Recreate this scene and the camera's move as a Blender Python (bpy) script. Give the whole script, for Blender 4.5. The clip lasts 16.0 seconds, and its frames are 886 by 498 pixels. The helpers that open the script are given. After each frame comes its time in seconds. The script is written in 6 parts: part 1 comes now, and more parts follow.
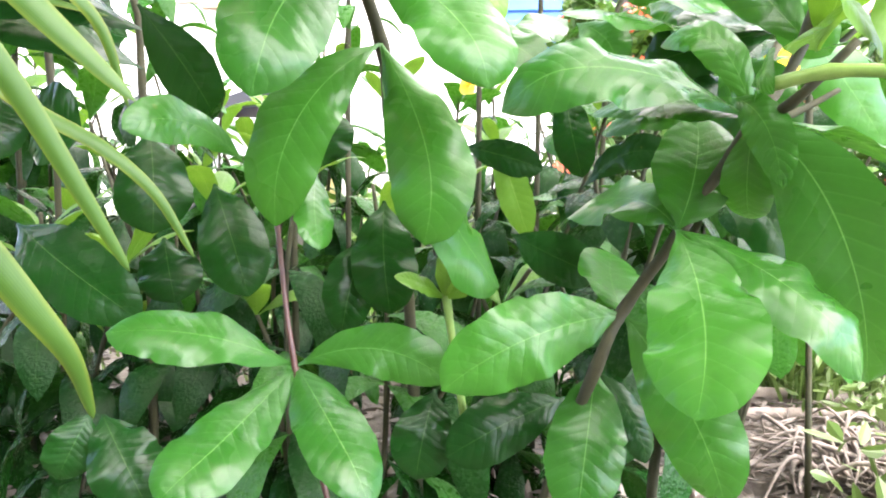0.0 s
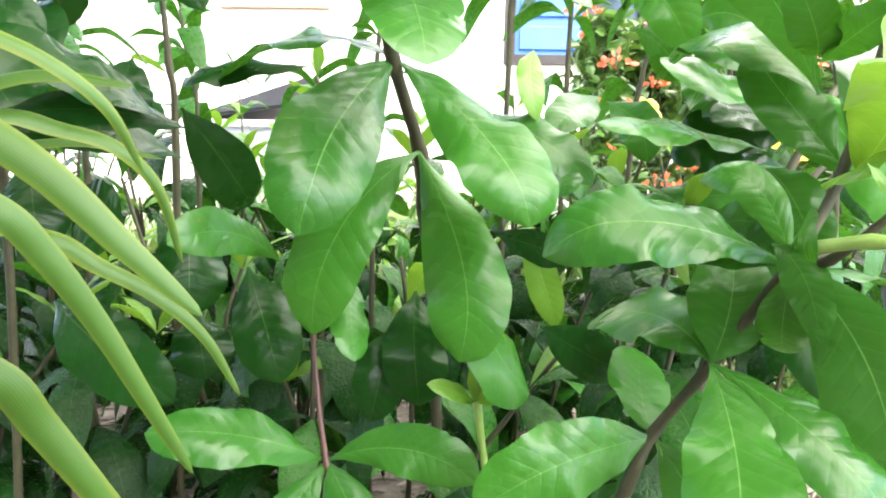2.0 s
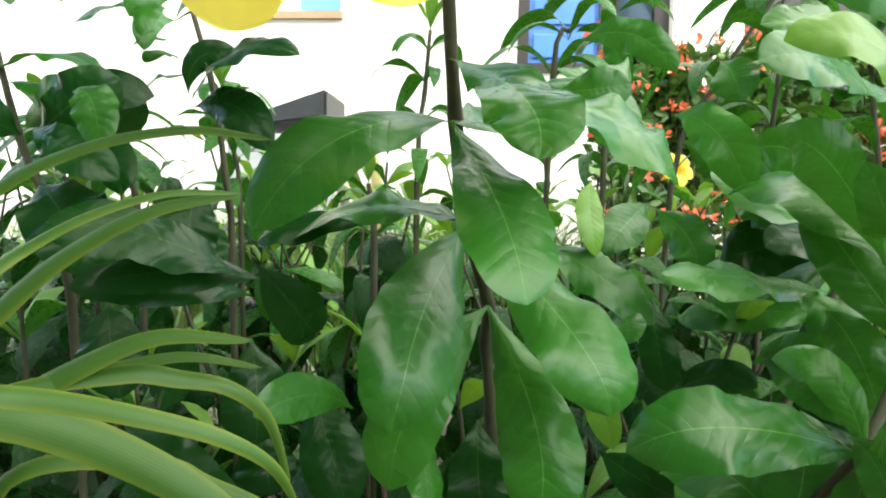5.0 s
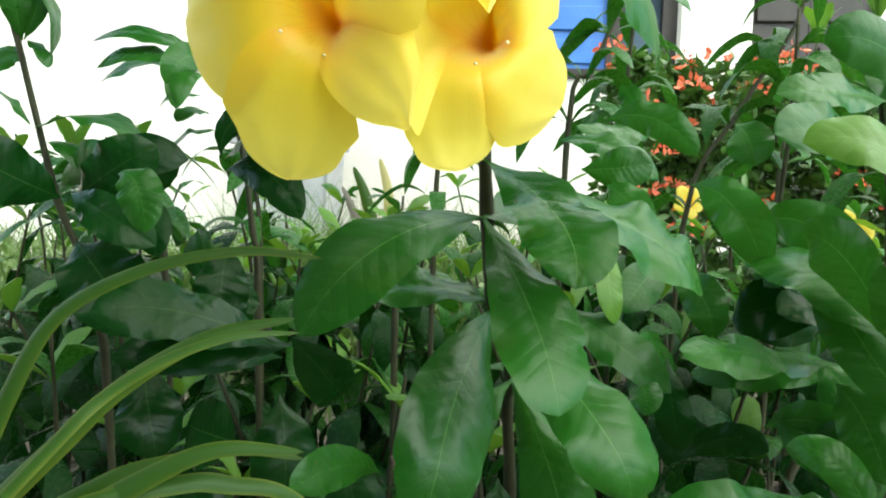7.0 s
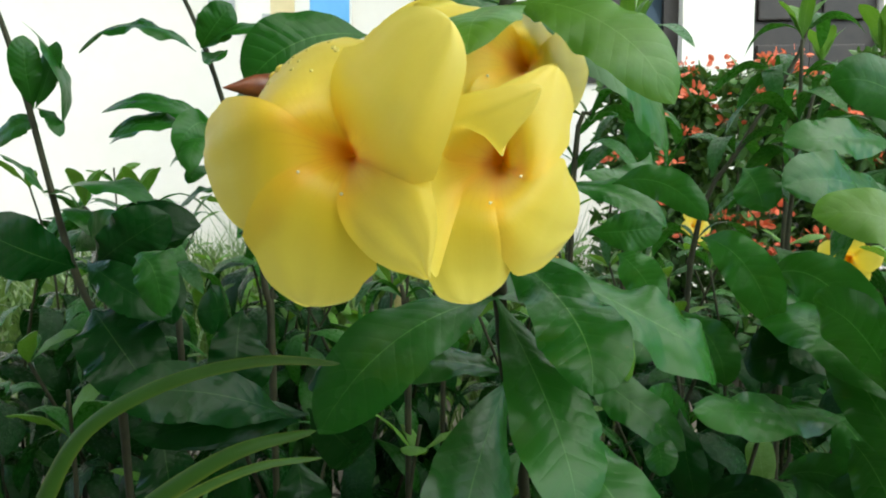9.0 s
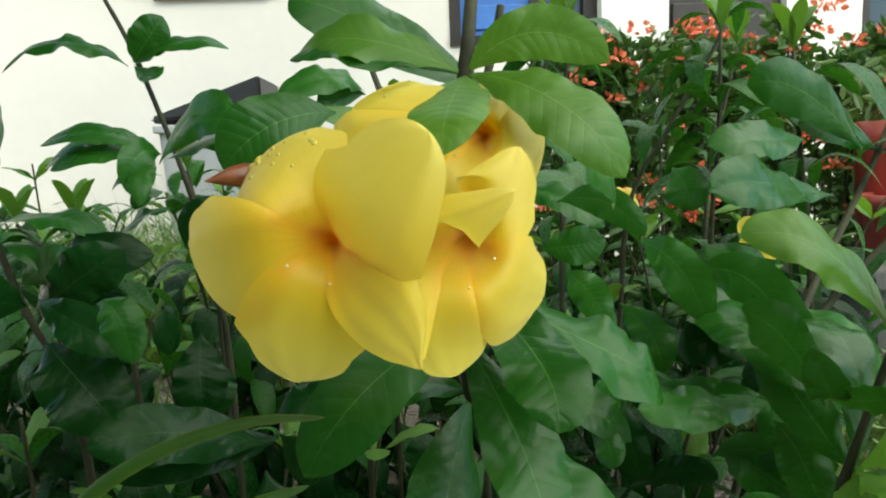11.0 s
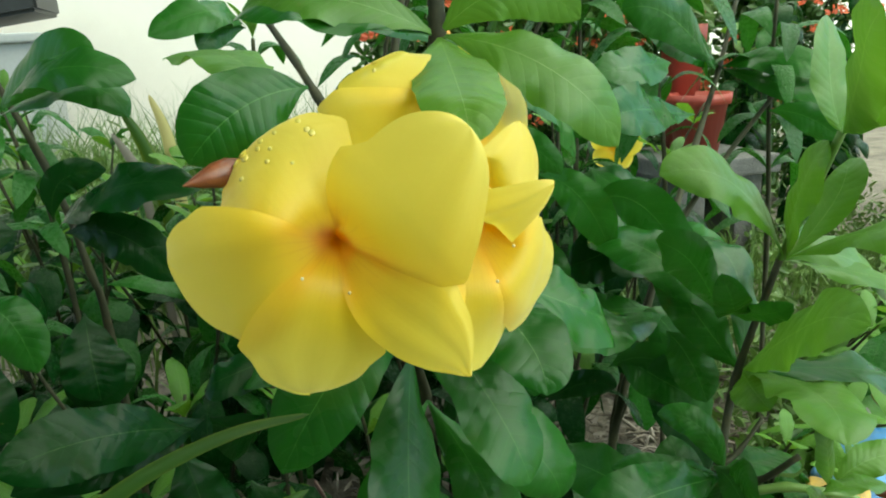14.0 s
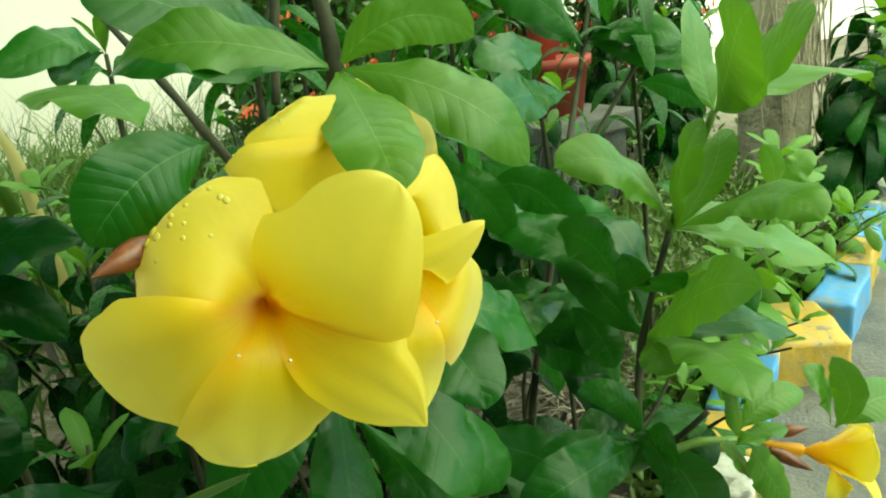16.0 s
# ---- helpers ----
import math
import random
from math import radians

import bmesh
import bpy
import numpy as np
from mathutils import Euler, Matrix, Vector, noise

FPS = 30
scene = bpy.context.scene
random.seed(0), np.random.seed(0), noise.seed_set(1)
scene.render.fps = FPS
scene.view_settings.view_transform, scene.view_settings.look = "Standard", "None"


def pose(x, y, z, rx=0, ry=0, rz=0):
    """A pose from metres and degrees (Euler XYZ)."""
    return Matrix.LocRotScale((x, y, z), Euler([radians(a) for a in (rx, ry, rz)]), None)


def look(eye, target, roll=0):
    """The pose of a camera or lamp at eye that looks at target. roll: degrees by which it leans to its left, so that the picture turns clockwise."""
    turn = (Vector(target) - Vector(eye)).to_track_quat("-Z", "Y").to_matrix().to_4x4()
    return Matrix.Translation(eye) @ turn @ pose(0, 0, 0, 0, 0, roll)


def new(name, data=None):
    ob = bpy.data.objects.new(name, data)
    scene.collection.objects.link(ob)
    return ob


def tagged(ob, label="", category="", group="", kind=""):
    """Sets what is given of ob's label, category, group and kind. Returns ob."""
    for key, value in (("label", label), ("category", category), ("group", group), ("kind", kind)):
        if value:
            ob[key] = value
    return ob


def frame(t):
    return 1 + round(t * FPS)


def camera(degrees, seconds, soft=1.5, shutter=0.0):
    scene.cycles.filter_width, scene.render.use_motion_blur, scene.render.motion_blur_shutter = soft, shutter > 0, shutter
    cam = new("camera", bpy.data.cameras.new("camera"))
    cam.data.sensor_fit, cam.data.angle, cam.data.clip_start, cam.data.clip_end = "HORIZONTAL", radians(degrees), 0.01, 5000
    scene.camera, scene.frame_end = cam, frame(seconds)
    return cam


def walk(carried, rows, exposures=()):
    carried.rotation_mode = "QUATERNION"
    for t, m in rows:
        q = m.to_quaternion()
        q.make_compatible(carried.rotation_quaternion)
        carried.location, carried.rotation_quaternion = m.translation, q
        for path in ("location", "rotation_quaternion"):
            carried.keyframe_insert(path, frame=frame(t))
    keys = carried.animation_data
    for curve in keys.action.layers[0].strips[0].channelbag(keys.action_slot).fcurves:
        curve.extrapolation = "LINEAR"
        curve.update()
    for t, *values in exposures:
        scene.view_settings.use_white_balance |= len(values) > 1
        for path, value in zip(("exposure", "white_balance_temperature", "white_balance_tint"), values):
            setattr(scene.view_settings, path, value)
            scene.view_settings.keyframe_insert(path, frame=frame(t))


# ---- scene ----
cam = camera(65.3, 16.0, 2.0)
PATH = [
    (0, (0.049, 0.018, 0.342), (-0.048, 2.014, 0.278), 0.3),
    (0.5, (0.042, 0.015, 0.361), (-0.057, 2.011, 0.291), 1.0),
    (1, (0.041, 0.016, 0.379), (-0.067, 2.011, 0.298), 1.5),
    (1.5, (0.037, 0.014, 0.399), (-0.074, 2.009, 0.308), 1.8),
    (2, (0.031, 0.013, 0.423), (-0.094, 2.007, 0.335), 1.7),
    (2.5, (0.021, 0.015, 0.45), (-0.113, 2.008, 0.36), 2.1),
    (3, (0.01, 0.006, 0.476), (-0.134, 1.998, 0.376), 1.7),
    (3.5, (-0.002, 0.002, 0.501), (-0.139, 1.995, 0.395), 1.5),
    (4, (-0.011, 0.003, 0.525), (-0.142, 1.993, 0.377), 1.9),
    (4.2, (-0.008, 0.012, 0.526), (-0.144, 2.003, 0.394), 1.5),
    (6.3, (-0.032, -0.019, 0.579), (-0.189, 1.972, 0.47), 1.3),
    (6.5, (-0.032, -0.016, 0.584), (-0.197, 1.974, 0.467), 1.5),
    (7, (-0.035, -0.016, 0.601), (-0.188, 1.974, 0.469), 1.9),
    (7.5, (-0.037, -0.016, 0.615), (-0.197, 1.973, 0.478), 2.0),
    (8, (-0.039, -0.015, 0.63), (-0.197, 1.974, 0.491), 1.3),
    (8.5, (-0.041, -0.013, 0.642), (-0.194, 1.976, 0.491), 1.1),
    (9, (-0.041, -0.018, 0.655), (-0.21, 1.971, 0.52), 0.4),
    (9.2, (-0.041, -0.021, 0.659), (-0.225, 1.967, 0.535), 0.2),
    (11.3, (-0.067, -0.038, 0.715), (-0.002, 1.938, 0.413), -1.7),
    (11.5, (-0.072, -0.038, 0.717), (0.014, 1.933, 0.39), -1.4),
    (12, (-0.094, -0.025, 0.723), (0.107, 1.936, 0.383), -1.9),
    (12.5, (-0.108, -0.018, 0.728), (0.197, 1.921, 0.341), -2.3),
    (13, (-0.121, -0.007, 0.735), (0.272, 1.898, 0.271), -3.2),
    (13.5, (-0.131, -0.005, 0.74), (0.318, 1.879, 0.238), -3.3),
    (14, (-0.139, 0.001, 0.747), (0.381, 1.852, 0.196), -3.5),
    (14.5, (-0.145, -0.001, 0.754), (0.398, 1.834, 0.172), -4.5),
    (15, (-0.15, 0.006, 0.761), (0.487, 1.801, 0.15), -5.1),
    (15.5, (-0.147, 0.014, 0.767), (0.593, 1.759, 0.13), -6.6),
    (16, (-0.15, 0.019, 0.775), (0.662, 1.725, 0.119), -8.0),
]
EXPOSURES = [(0.0, 4.14, 7150, 22), (2.0, 3.94, 7450, 16), (4.0, 3.1, 7650, 8), (6.4, 2.51, 7450, -2), (8.0, 1.96, 7100, -5), (9.2, 1.71, 7050, -1), (11.4, 1.67, 7550, -3), (12.5, 1.75, 7650, -7), (14.0, 1.9, 7500, -14), (15.0, 1.95, 7750, -20), (16.0, 1.98, 9600, -32)]
walk(cam, [(t, look(eye, target, roll)) for t, eye, target, roll in PATH], EXPOSURES)

# ---- world and light ----
world = bpy.data.worlds.new("sky")
scene.world = world
world.use_nodes = True
wn = world.node_tree
sky = wn.nodes.new("ShaderNodeTexSky")
sky.sky_type = "NISHITA"
sky.sun_disc = False
sky.sun_elevation = radians(72)
sky.sun_rotation = radians(137)
sky.air_density, sky.dust_density, sky.ozone_density = 1.0, 1.2, 1.0
wn.links.new(sky.outputs[0], wn.nodes["Background"].inputs["Color"])
wn.nodes["Background"].inputs["Strength"].default_value = 0.15
sun_data = bpy.data.lights.new("sun", "SUN")
sun_data.energy, sun_data.angle, sun_data.color = 2.6, radians(110), (1.0, 0.95, 0.85)
sun = new("sun", sun_data)
# the light comes from behind, over the path, high up
sun.matrix_world = look((0.9, -1.5, 7.1), (0, 0.6, 0))


# ---- materials ----
def mat(name):
    m = bpy.data.materials.new(name)
    m.use_nodes = True
    nt = m.node_tree
    return m, nt, nt.nodes["Principled BSDF"]


def nd(nt, kind, **vals):
    n = nt.nodes.new(kind)
    for k, v in vals.items():
        n.inputs[k].default_value = v
    return n


def math_node(nt, op, a, b=None):
    n = nt.nodes.new("ShaderNodeMath")
    n.operation = op
    for i, v in enumerate((a, b)):
        if v is None:
            continue
        if isinstance(v, (int, float)):
            n.inputs[i].default_value = v
        else:
            nt.links.new(v, n.inputs[i])
    return n.outputs[0]


def mix_rgb(nt, fac, a, b, mode="MIX"):
    n = nt.nodes.new("ShaderNodeMix")
    n.data_type, n.blend_type = "RGBA", mode
    for sock, v in ((n.inputs[0], fac), (n.inputs[6], a), (n.inputs[7], b)):
        if isinstance(v, (int, float)):
            sock.default_value = v
        elif isinstance(v, tuple):
            sock.default_value = (*v, 1.0) if len(v) == 3 else v
        else:
            nt.links.new(v, sock)
    return n.outputs[2]


def ramp(nt, fac, stops):
    n = nt.nodes.new("ShaderNodeValToRGB")
    while len(n.color_ramp.elements) < len(stops):
        n.color_ramp.elements.new(0.5)
    for e, (p, c) in zip(n.color_ramp.elements, stops):
        e.position, e.color = p, (*c, 1.0)
    nt.links.new(fac, n.inputs[0])
    return n.outputs[0]


def noise_of(nt, scale, detail=4.0, vec=None, rough=0.55):
    n = nd(nt, "ShaderNodeTexNoise", Scale=scale, Detail=detail, Roughness=rough)
    if vec is None:
        tc = nt.nodes.new("ShaderNodeTexCoord")
        vec = tc.outputs["Object"]
    nt.links.new(vec, n.inputs["Vector"])
    return n.outputs["Fac"]


def bump(nt, height, strength, dist, bsdf):
    b = nd(nt, "ShaderNodeBump", Strength=strength, Distance=dist)
    nt.links.new(height, b.inputs["Height"])
    nt.links.new(b.outputs[0], bsdf.inputs["Normal"])
    return b


def see_through(nt, bsdf, colour, share):
    """Mixes light that shines through a thin sheet into the surface."""
    tr = nt.nodes.new("ShaderNodeBsdfTranslucent")
    if isinstance(colour, tuple):
        tr.inputs["Color"].default_value = (*colour, 1)
    else:
        nt.links.new(colour, tr.inputs["Color"])
    mx = nt.nodes.new("ShaderNodeMixShader")
    mx.inputs[0].default_value = share
    nt.links.new(bsdf.outputs[0], mx.inputs[1])
    nt.links.new(tr.outputs[0], mx.inputs[2])
    nt.links.new(mx.outputs[0], nt.nodes["Material Output"].inputs[0])


def leaf_material(name, dark, light, rib, glow, share, rough=0.36, ribs=12.0, gloss=0.5, vein_share=0.22):
    m, nt, p = mat(name)
    uv = nt.nodes.new("ShaderNodeUVMap")
    sep = nt.nodes.new("ShaderNodeSeparateXYZ")
    nt.links.new(uv.outputs[0], sep.inputs[0])
    u, v = sep.outputs[0], sep.outputs[1]
    off = math_node(nt, "ABSOLUTE", math_node(nt, "SUBTRACT", v, 0.5))
    midrib = math_node(nt, "LESS_THAN", off, math_node(nt, "SUBTRACT", 0.011, math_node(nt, "MULTIPLY", u, 0.008)))
    big = noise_of(nt, 16.0, 3.0)
    fine = noise_of(nt, 260.0, 2.0)
    # side veins run forward from the midrib, a little unevenly
    bent = math_node(nt, "MULTIPLY", math_node(nt, "SUBTRACT", big, 0.5), 0.7)
    run = math_node(nt, "ADD", math_node(nt, "SUBTRACT", math_node(nt, "MULTIPLY", u, ribs), math_node(nt, "MULTIPLY", off, 3.2)), bent)
    saw = math_node(nt, "ABSOLUTE", math_node(nt, "SUBTRACT", math_node(nt, "FRACT", run), 0.5))
    vein = math_node(nt, "MAXIMUM", math_node(nt, "SUBTRACT", 1.0, math_node(nt, "MULTIPLY", saw, 14.0)), 0.0)
    vein = math_node(nt, "MULTIPLY", vein, math_node(nt, "SUBTRACT", 1.0, math_node(nt, "MULTIPLY", off, 1.4)))
    info = nt.nodes.new("ShaderNodeObjectInfo")
    tone = math_node(nt, "ADD", math_node(nt, "MULTIPLY", info.outputs["Random"], 0.6), math_node(nt, "MULTIPLY", big, 0.45))
    base = mix_rgb(nt, tone, dark, light)
    base = mix_rgb(nt, math_node(nt, "MULTIPLY", fine, 0.25), base, light)
    base = mix_rgb(nt, math_node(nt, "MULTIPLY", vein, vein_share), base, rib)
    base = mix_rgb(nt, math_node(nt, "MULTIPLY", midrib, 0.55), base, rib)
    spots = math_node(nt, "GREATER_THAN", noise_of(nt, 85.0, 2.0), 0.77)
    base = mix_rgb(nt, math_node(nt, "MULTIPLY", spots, 0.25), base, (0.17, 0.16, 0.05))
    nt.links.new(base, p.inputs["Base Color"])
    nt.links.new(math_node(nt, "ADD", math_node(nt, "MULTIPLY", big, 0.24), rough - 0.12), p.inputs["Roughness"])
    p.inputs["Specular IOR Level"].default_value = gloss
    # the blade swells between its veins
    wave = math_node(nt, "ADD", math_node(nt, "MULTIPLY", math_node(nt, "SQRT", saw), 0.26), math_node(nt, "MULTIPLY", noise_of(nt, 38.0, 3.0), 1.5))
    wave = math_node(nt, "ADD", wave, math_node(nt, "MULTIPLY", fine, 0.10))
    bump(nt, wave, 0.5, 0.0022, p)
    see_through(nt, p, mix_rgb(nt, 0.35, base, glow), share)
    return m


LEAF = leaf_material("leaf_green", (0.005, 0.052, 0.006), (0.024, 0.132, 0.013), (0.12, 0.28, 0.07), (0.10, 0.36, 0.02), 0.24, 0.29, 12.0, 0.30, 0.11)
# mature leaves, darkened further to stand in for shade deep in the shrubs
MATURE_SHADED = leaf_material("leaf_mature_shaded", (0.0014, 0.018, 0.003), (0.005, 0.044, 0.006), (0.05, 0.12, 0.03), (0.06, 0.24, 0.02), 0.14, 0.26, 11.0, 0.16, 0.08)
YOUNG = leaf_material("leaf_young", (0.050, 0.160, 0.014), (0.105, 0.250, 0.028), (0.26, 0.42, 0.13), (0.26, 0.48, 0.03), 0.34, 0.36, 12.0, 0.45, 0.12)


def plain_material(name, a, b, scale, rough, bump_scale=None, bump_amount=0.3, bump_dist=0.002, metal=0.0):
    m, nt, p = mat(name)
    n = noise_of(nt, scale, 5.0)
    n2 = noise_of(nt, scale * 9, 3.0)
    f = math_node(nt, "ADD", math_node(nt, "MULTIPLY", n, 0.75), math_node(nt, "MULTIPLY", n2, 0.25))
    nt.links.new(ramp(nt, f, [(0.3, a), (0.7, b)]), p.inputs["Base Color"])
    p.inputs["Roughness"].default_value = rough
    p.inputs["Metallic"].default_value = metal
    if bump_scale:
        bump(nt, noise_of(nt, bump_scale, 5.0), bump_amount, bump_dist, p)
    return m


STEM = plain_material("stem_brown", (0.012, 0.016, 0.005), (0.042, 0.041, 0.014), 60, 0.8, 300, 0.4, 0.001)
RED_STEM = plain_material("stem_red", (0.045, 0.018, 0.016), (0.09, 0.04, 0.03), 60, 0.4)
GREEN_STEM = plain_material("stem_green", (0.10, 0.20, 0.04), (0.17, 0.28, 0.06), 60, 0.4)
WALL = plain_material("wall_paint", (0.70, 0.66, 0.61), (0.77, 0.73, 0.68), 1.5, 0.85, 60, 0.2, 0.003)
WHITE = plain_material("white_paint", (0.74, 0.72, 0.66), (0.82, 0.80, 0.75), 3, 0.7, 60, 0.2, 0.002)
GROUND = plain_material("soil", (0.05, 0.045, 0.036), (0.19, 0.17, 0.14), 9, 0.95, 60, 0.9, 0.01)
ROAD = plain_material("concrete", (0.045, 0.046, 0.048), (0.155, 0.155, 0.15), 11, 0.6, 140, 0.9, 0.006)
DARK_FRAME = plain_material("dark_wood", (0.010, 0.007, 0.007), (0.026, 0.018, 0.016), 12, 0.5)
BLUE = plain_material("blue_paint", (0.03, 0.13, 0.42), (0.05, 0.19, 0.55), 4, 0.45)
BARK = plain_material("bark", (0.17, 0.145, 0.105), (0.46, 0.41, 0.31), 14, 0.95, 50, 1.0, 0.012)


# ---- builders ----
def part(name, bm, material, parent=None, label="", smooth=True):
    me = bpy.data.meshes.new(name)
    bm.to_mesh(me)
    bm.free()
    if smooth:
        for f in me.polygons:
            f.use_smooth = True
    me.materials.append(material)
    ob = new(name, me)
    if parent is not None:
        ob.parent = parent
        ob.matrix_parent_inverse = parent.matrix_basis.inverted()
    if label:
        tagged(ob, label)
    return ob


def thing(name, at, label, category, group="", kind=""):
    ob = new(name)
    ob.location = at
    ob.empty_display_size = 0.05
    bpy.context.view_layer.update()
    return tagged(ob, label, category, group, kind)


def box(bm, x0, x1, y0, y1, z0, z1, m=None):
    vs = [bm.verts.new((x, y, z)) for x in (x0, x1) for y in (y0, y1) for z in (z0, z1)]
    if m is not None:
        for v in vs:
            v.co = m @ v.co
    for q in ((0, 1, 3, 2), (4, 6, 7, 5), (0, 4, 5, 1), (2, 3, 7, 6), (0, 2, 6, 4), (1, 5, 7, 3)):
        bm.faces.new([vs[i] for i in q])
    return vs


def block(name, x0, x1, y0, y1, z0, z1, material, parent=None, label="", bevel=0.0, m=None):
    bm = bmesh.new()
    box(bm, x0, x1, y0, y1, z0, z1, m)
    bmesh.ops.recalc_face_normals(bm, faces=bm.faces)
    if bevel:
        bmesh.ops.bevel(bm, geom=list(bm.edges), offset=bevel, segments=2, affect="EDGES", profile=0.6)
    return part(name, bm, material, parent, label, smooth=False)


def tube(bm, pts, r0, r1, sides=8, knots=()):
    """A tapered tube along points, smoothed between them."""
    pts = [Vector(p) for p in pts]
    fine = []
    n = len(pts)
    for i in range(n - 1):
        a, b, c, d = pts[max(i - 1, 0)], pts[i], pts[i + 1], pts[min(i + 2, n - 1)]
        for k in range(4):
            t = k / 4
            fine.append(0.5 * (2 * b + (c - a) * t + (2 * a - 5 * b + 4 * c - d) * t * t + (3 * b - a - 3 * c + d) * t ** 3))
    fine.append(pts[-1])
    rings = []
    for i, p in enumerate(fine):
        d = (fine[min(i + 1, len(fine) - 1)] - fine[max(i - 1, 0)]).normalized()
        x = d.orthogonal().normalized() if not rings else (rx - d * rx.dot(d)).normalized()
        rx = x
        y = d.cross(x)
        r = r0 + (r1 - r0) * i / (len(fine) - 1)
        if i % 4 == 0 and 0 < i < len(fine) - 1:
            r *= 1.22
        rings.append([bm.verts.new(p + (x * math.cos(a) + y * math.sin(a)) * r) for a in (2 * math.pi * k / sides for k in range(sides))])
    for a, b in zip(rings, rings[1:]):
        for k in range(sides):
            bm.faces.new((a[k], a[(k + 1) % sides], b[(k + 1) % sides], b[k]))
    bm.faces.new(rings[-1])
    bm.faces.new(rings[0][::-1])


OUTLINE_U = (0, 0.03, 0.07, 0.13, 0.22, 0.32, 0.43, 0.54, 0.66, 0.77, 0.86, 0.92, 0.96, 0.985, 1.0)
OUTLINE_W = (0.05, 0.07, 0.16, 0.36, 0.61, 0.80, 0.93, 1.0, 0.99, 0.91, 0.75, 0.57, 0.37, 0.16, 0.01)


def blade_mesh(name, base, mid, tip, up, width, seed=0, nu=14, nv=6, material=None, wave=1.0):
    """A leaf whose midrib bends from base over mid to tip: keeled along the middle, its margins wavy and turned down."""
    rnd = random.Random(seed)
    ph = [rnd.uniform(0, 6.28) for _ in range(8)]
    base, mid, tip, up = Vector(base), Vector(mid), Vector(tip), Vector(up)
    ctrl = 2 * mid - (base + tip) / 2
    length = (mid - base).length + (tip - mid).length
    lean, keel, turn_down = rnd.uniform(-0.03, 0.03), rnd.uniform(0.10, 0.24), rnd.uniform(0.16, 0.36)
    wide_at, big_wave, twist = rnd.uniform(-0.06, 0.05), wave * rnd.uniform(0.05, 0.12), rnd.uniform(-0.35, 0.35)
    beats = rnd.uniform(11, 19)
    hook = length * rnd.uniform(0.0, 0.09)
    bites = [(rnd.uniform(0.35, 0.9), rnd.choice((-1, 1)), rnd.uniform(0.05, 0.16), rnd.uniform(0.012, 0.022)) for _ in range(rnd.choice((0, 0, 1)))] if nu > 20 else []
    verts, uvs, faces = [], [], []
    for i in range(nu + 1):
        u = i / nu
        p = base * (1 - u) ** 2 + ctrl * 2 * u * (1 - u) + tip * u * u - up * hook * max((u - 0.72) / 0.28, 0.0) ** 2
        d = ((ctrl - base) * (1 - u) + (tip - ctrl) * u).normalized()
        z = (up - d * up.dot(d)).normalized()
        x = d.cross(z)
        a = twist * (u - 0.4)
        x, z = x * math.cos(a) + z * math.sin(a), z * math.cos(a) - x * math.sin(a)
        w = float(np.interp(min(max(u + wide_at * math.sin(math.pi * u), 0), 1), OUTLINE_U, OUTLINE_W))
        half = 0.5 * width * max(w, 0.015)
        for j in range(nv + 1):
            v = j / nv
            s = 2 * v - 1
            k = 0 if s > 0 else 1
            edge = 1 + (0.020 * math.sin(beats * u + ph[k]) + 0.012 * math.sin(41 * u + ph[2 + k])) * abs(s)
            for bu, bs, deep, wide in bites:
                if s * bs > 0:
                    edge -= deep * s * s * math.exp(-((u - bu) / wide) ** 2)
            ripple = big_wave * math.sin(beats * u + ph[4 + k]) + 0.3 * big_wave * math.sin(2.3 * beats * u + ph[6 + k])
            h = half * (keel * abs(s) - turn_down * s * s) + 0.5 * width * ripple * s * s * math.sin(math.pi * min(u * 1.1, 1))
            verts.append(tuple(p + x * (s * half * edge + lean * length * math.sin(math.pi * u)) + z * h))
            uvs.append((u, v))
    for i in range(nu):
        for j in range(nv):
            a = i * (nv + 1) + j
            faces.append((a, a + 1, a + nv + 2, a + nv + 1))
    me = bpy.data.meshes.new(name)
    me.from_pydata(verts, [], faces)
    lay = me.uv_layers.new(name="UVMap")
    for loop in me.loops:
        lay.data[loop.index].uv = uvs[loop.vertex_index]
    for f in me.polygons:
        f.use_smooth = True
    me.materials.append(material or LEAF)
    return me


def straight_blade(name, width, bulge, seed, nu, nv, curl, material):
    """A leaf one metre long along +y with its upper face to +z, to be scaled and repeated."""
    return blade_mesh(name, (0, 0, 0), (0, 0.52, bulge), (0, 1 - 0.3 * curl, -curl), (0, 0.2, 1), width, seed, nu, nv, material)


TOWARDS = Vector((0, -1, 0.5)).normalized()


def face_up(base, tip, roll):
    """The direction of a leaf's upper face, turned by roll degrees about the leaf from facing the path."""
    y = (Vector(tip) - Vector(base)).normalized()
    z = (TOWARDS - y * TOWARDS.dot(y)).normalized()
    return Matrix.Rotation(radians(roll), 3, y) @ z


SEED = [0]


def hang(name, me, plant, m, label=""):
    ob = new(name, me)
    ob.parent = plant
    ob.matrix_basis = Matrix.Translation(-Vector(plant.location)) @ m
    if label:
        tagged(ob, label)
    return ob


def leaf(plant, base, mid, tip, width, roll, material=None, label=""):
    """One leaf of a plant: its foot, the middle of its rib and its tip, its width, and the turn of its upper face."""
    SEED[0] += 1
    base, mid, tip = Vector(base), Vector(mid), Vector(tip)
    me = blade_mesh("leaf", (0, 0, 0), mid - base, tip - base, face_up(base, tip, roll), width, SEED[0], 40, 10, material or LEAF, 1.7)
    return hang("leaf", me, plant, Matrix.Translation(base), label)


# a leaf in the mature colour, which has the shrub's shade mixed in
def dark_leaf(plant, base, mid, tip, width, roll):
    return leaf(plant, base, mid, tip, width, roll, MATURE_SHADED)


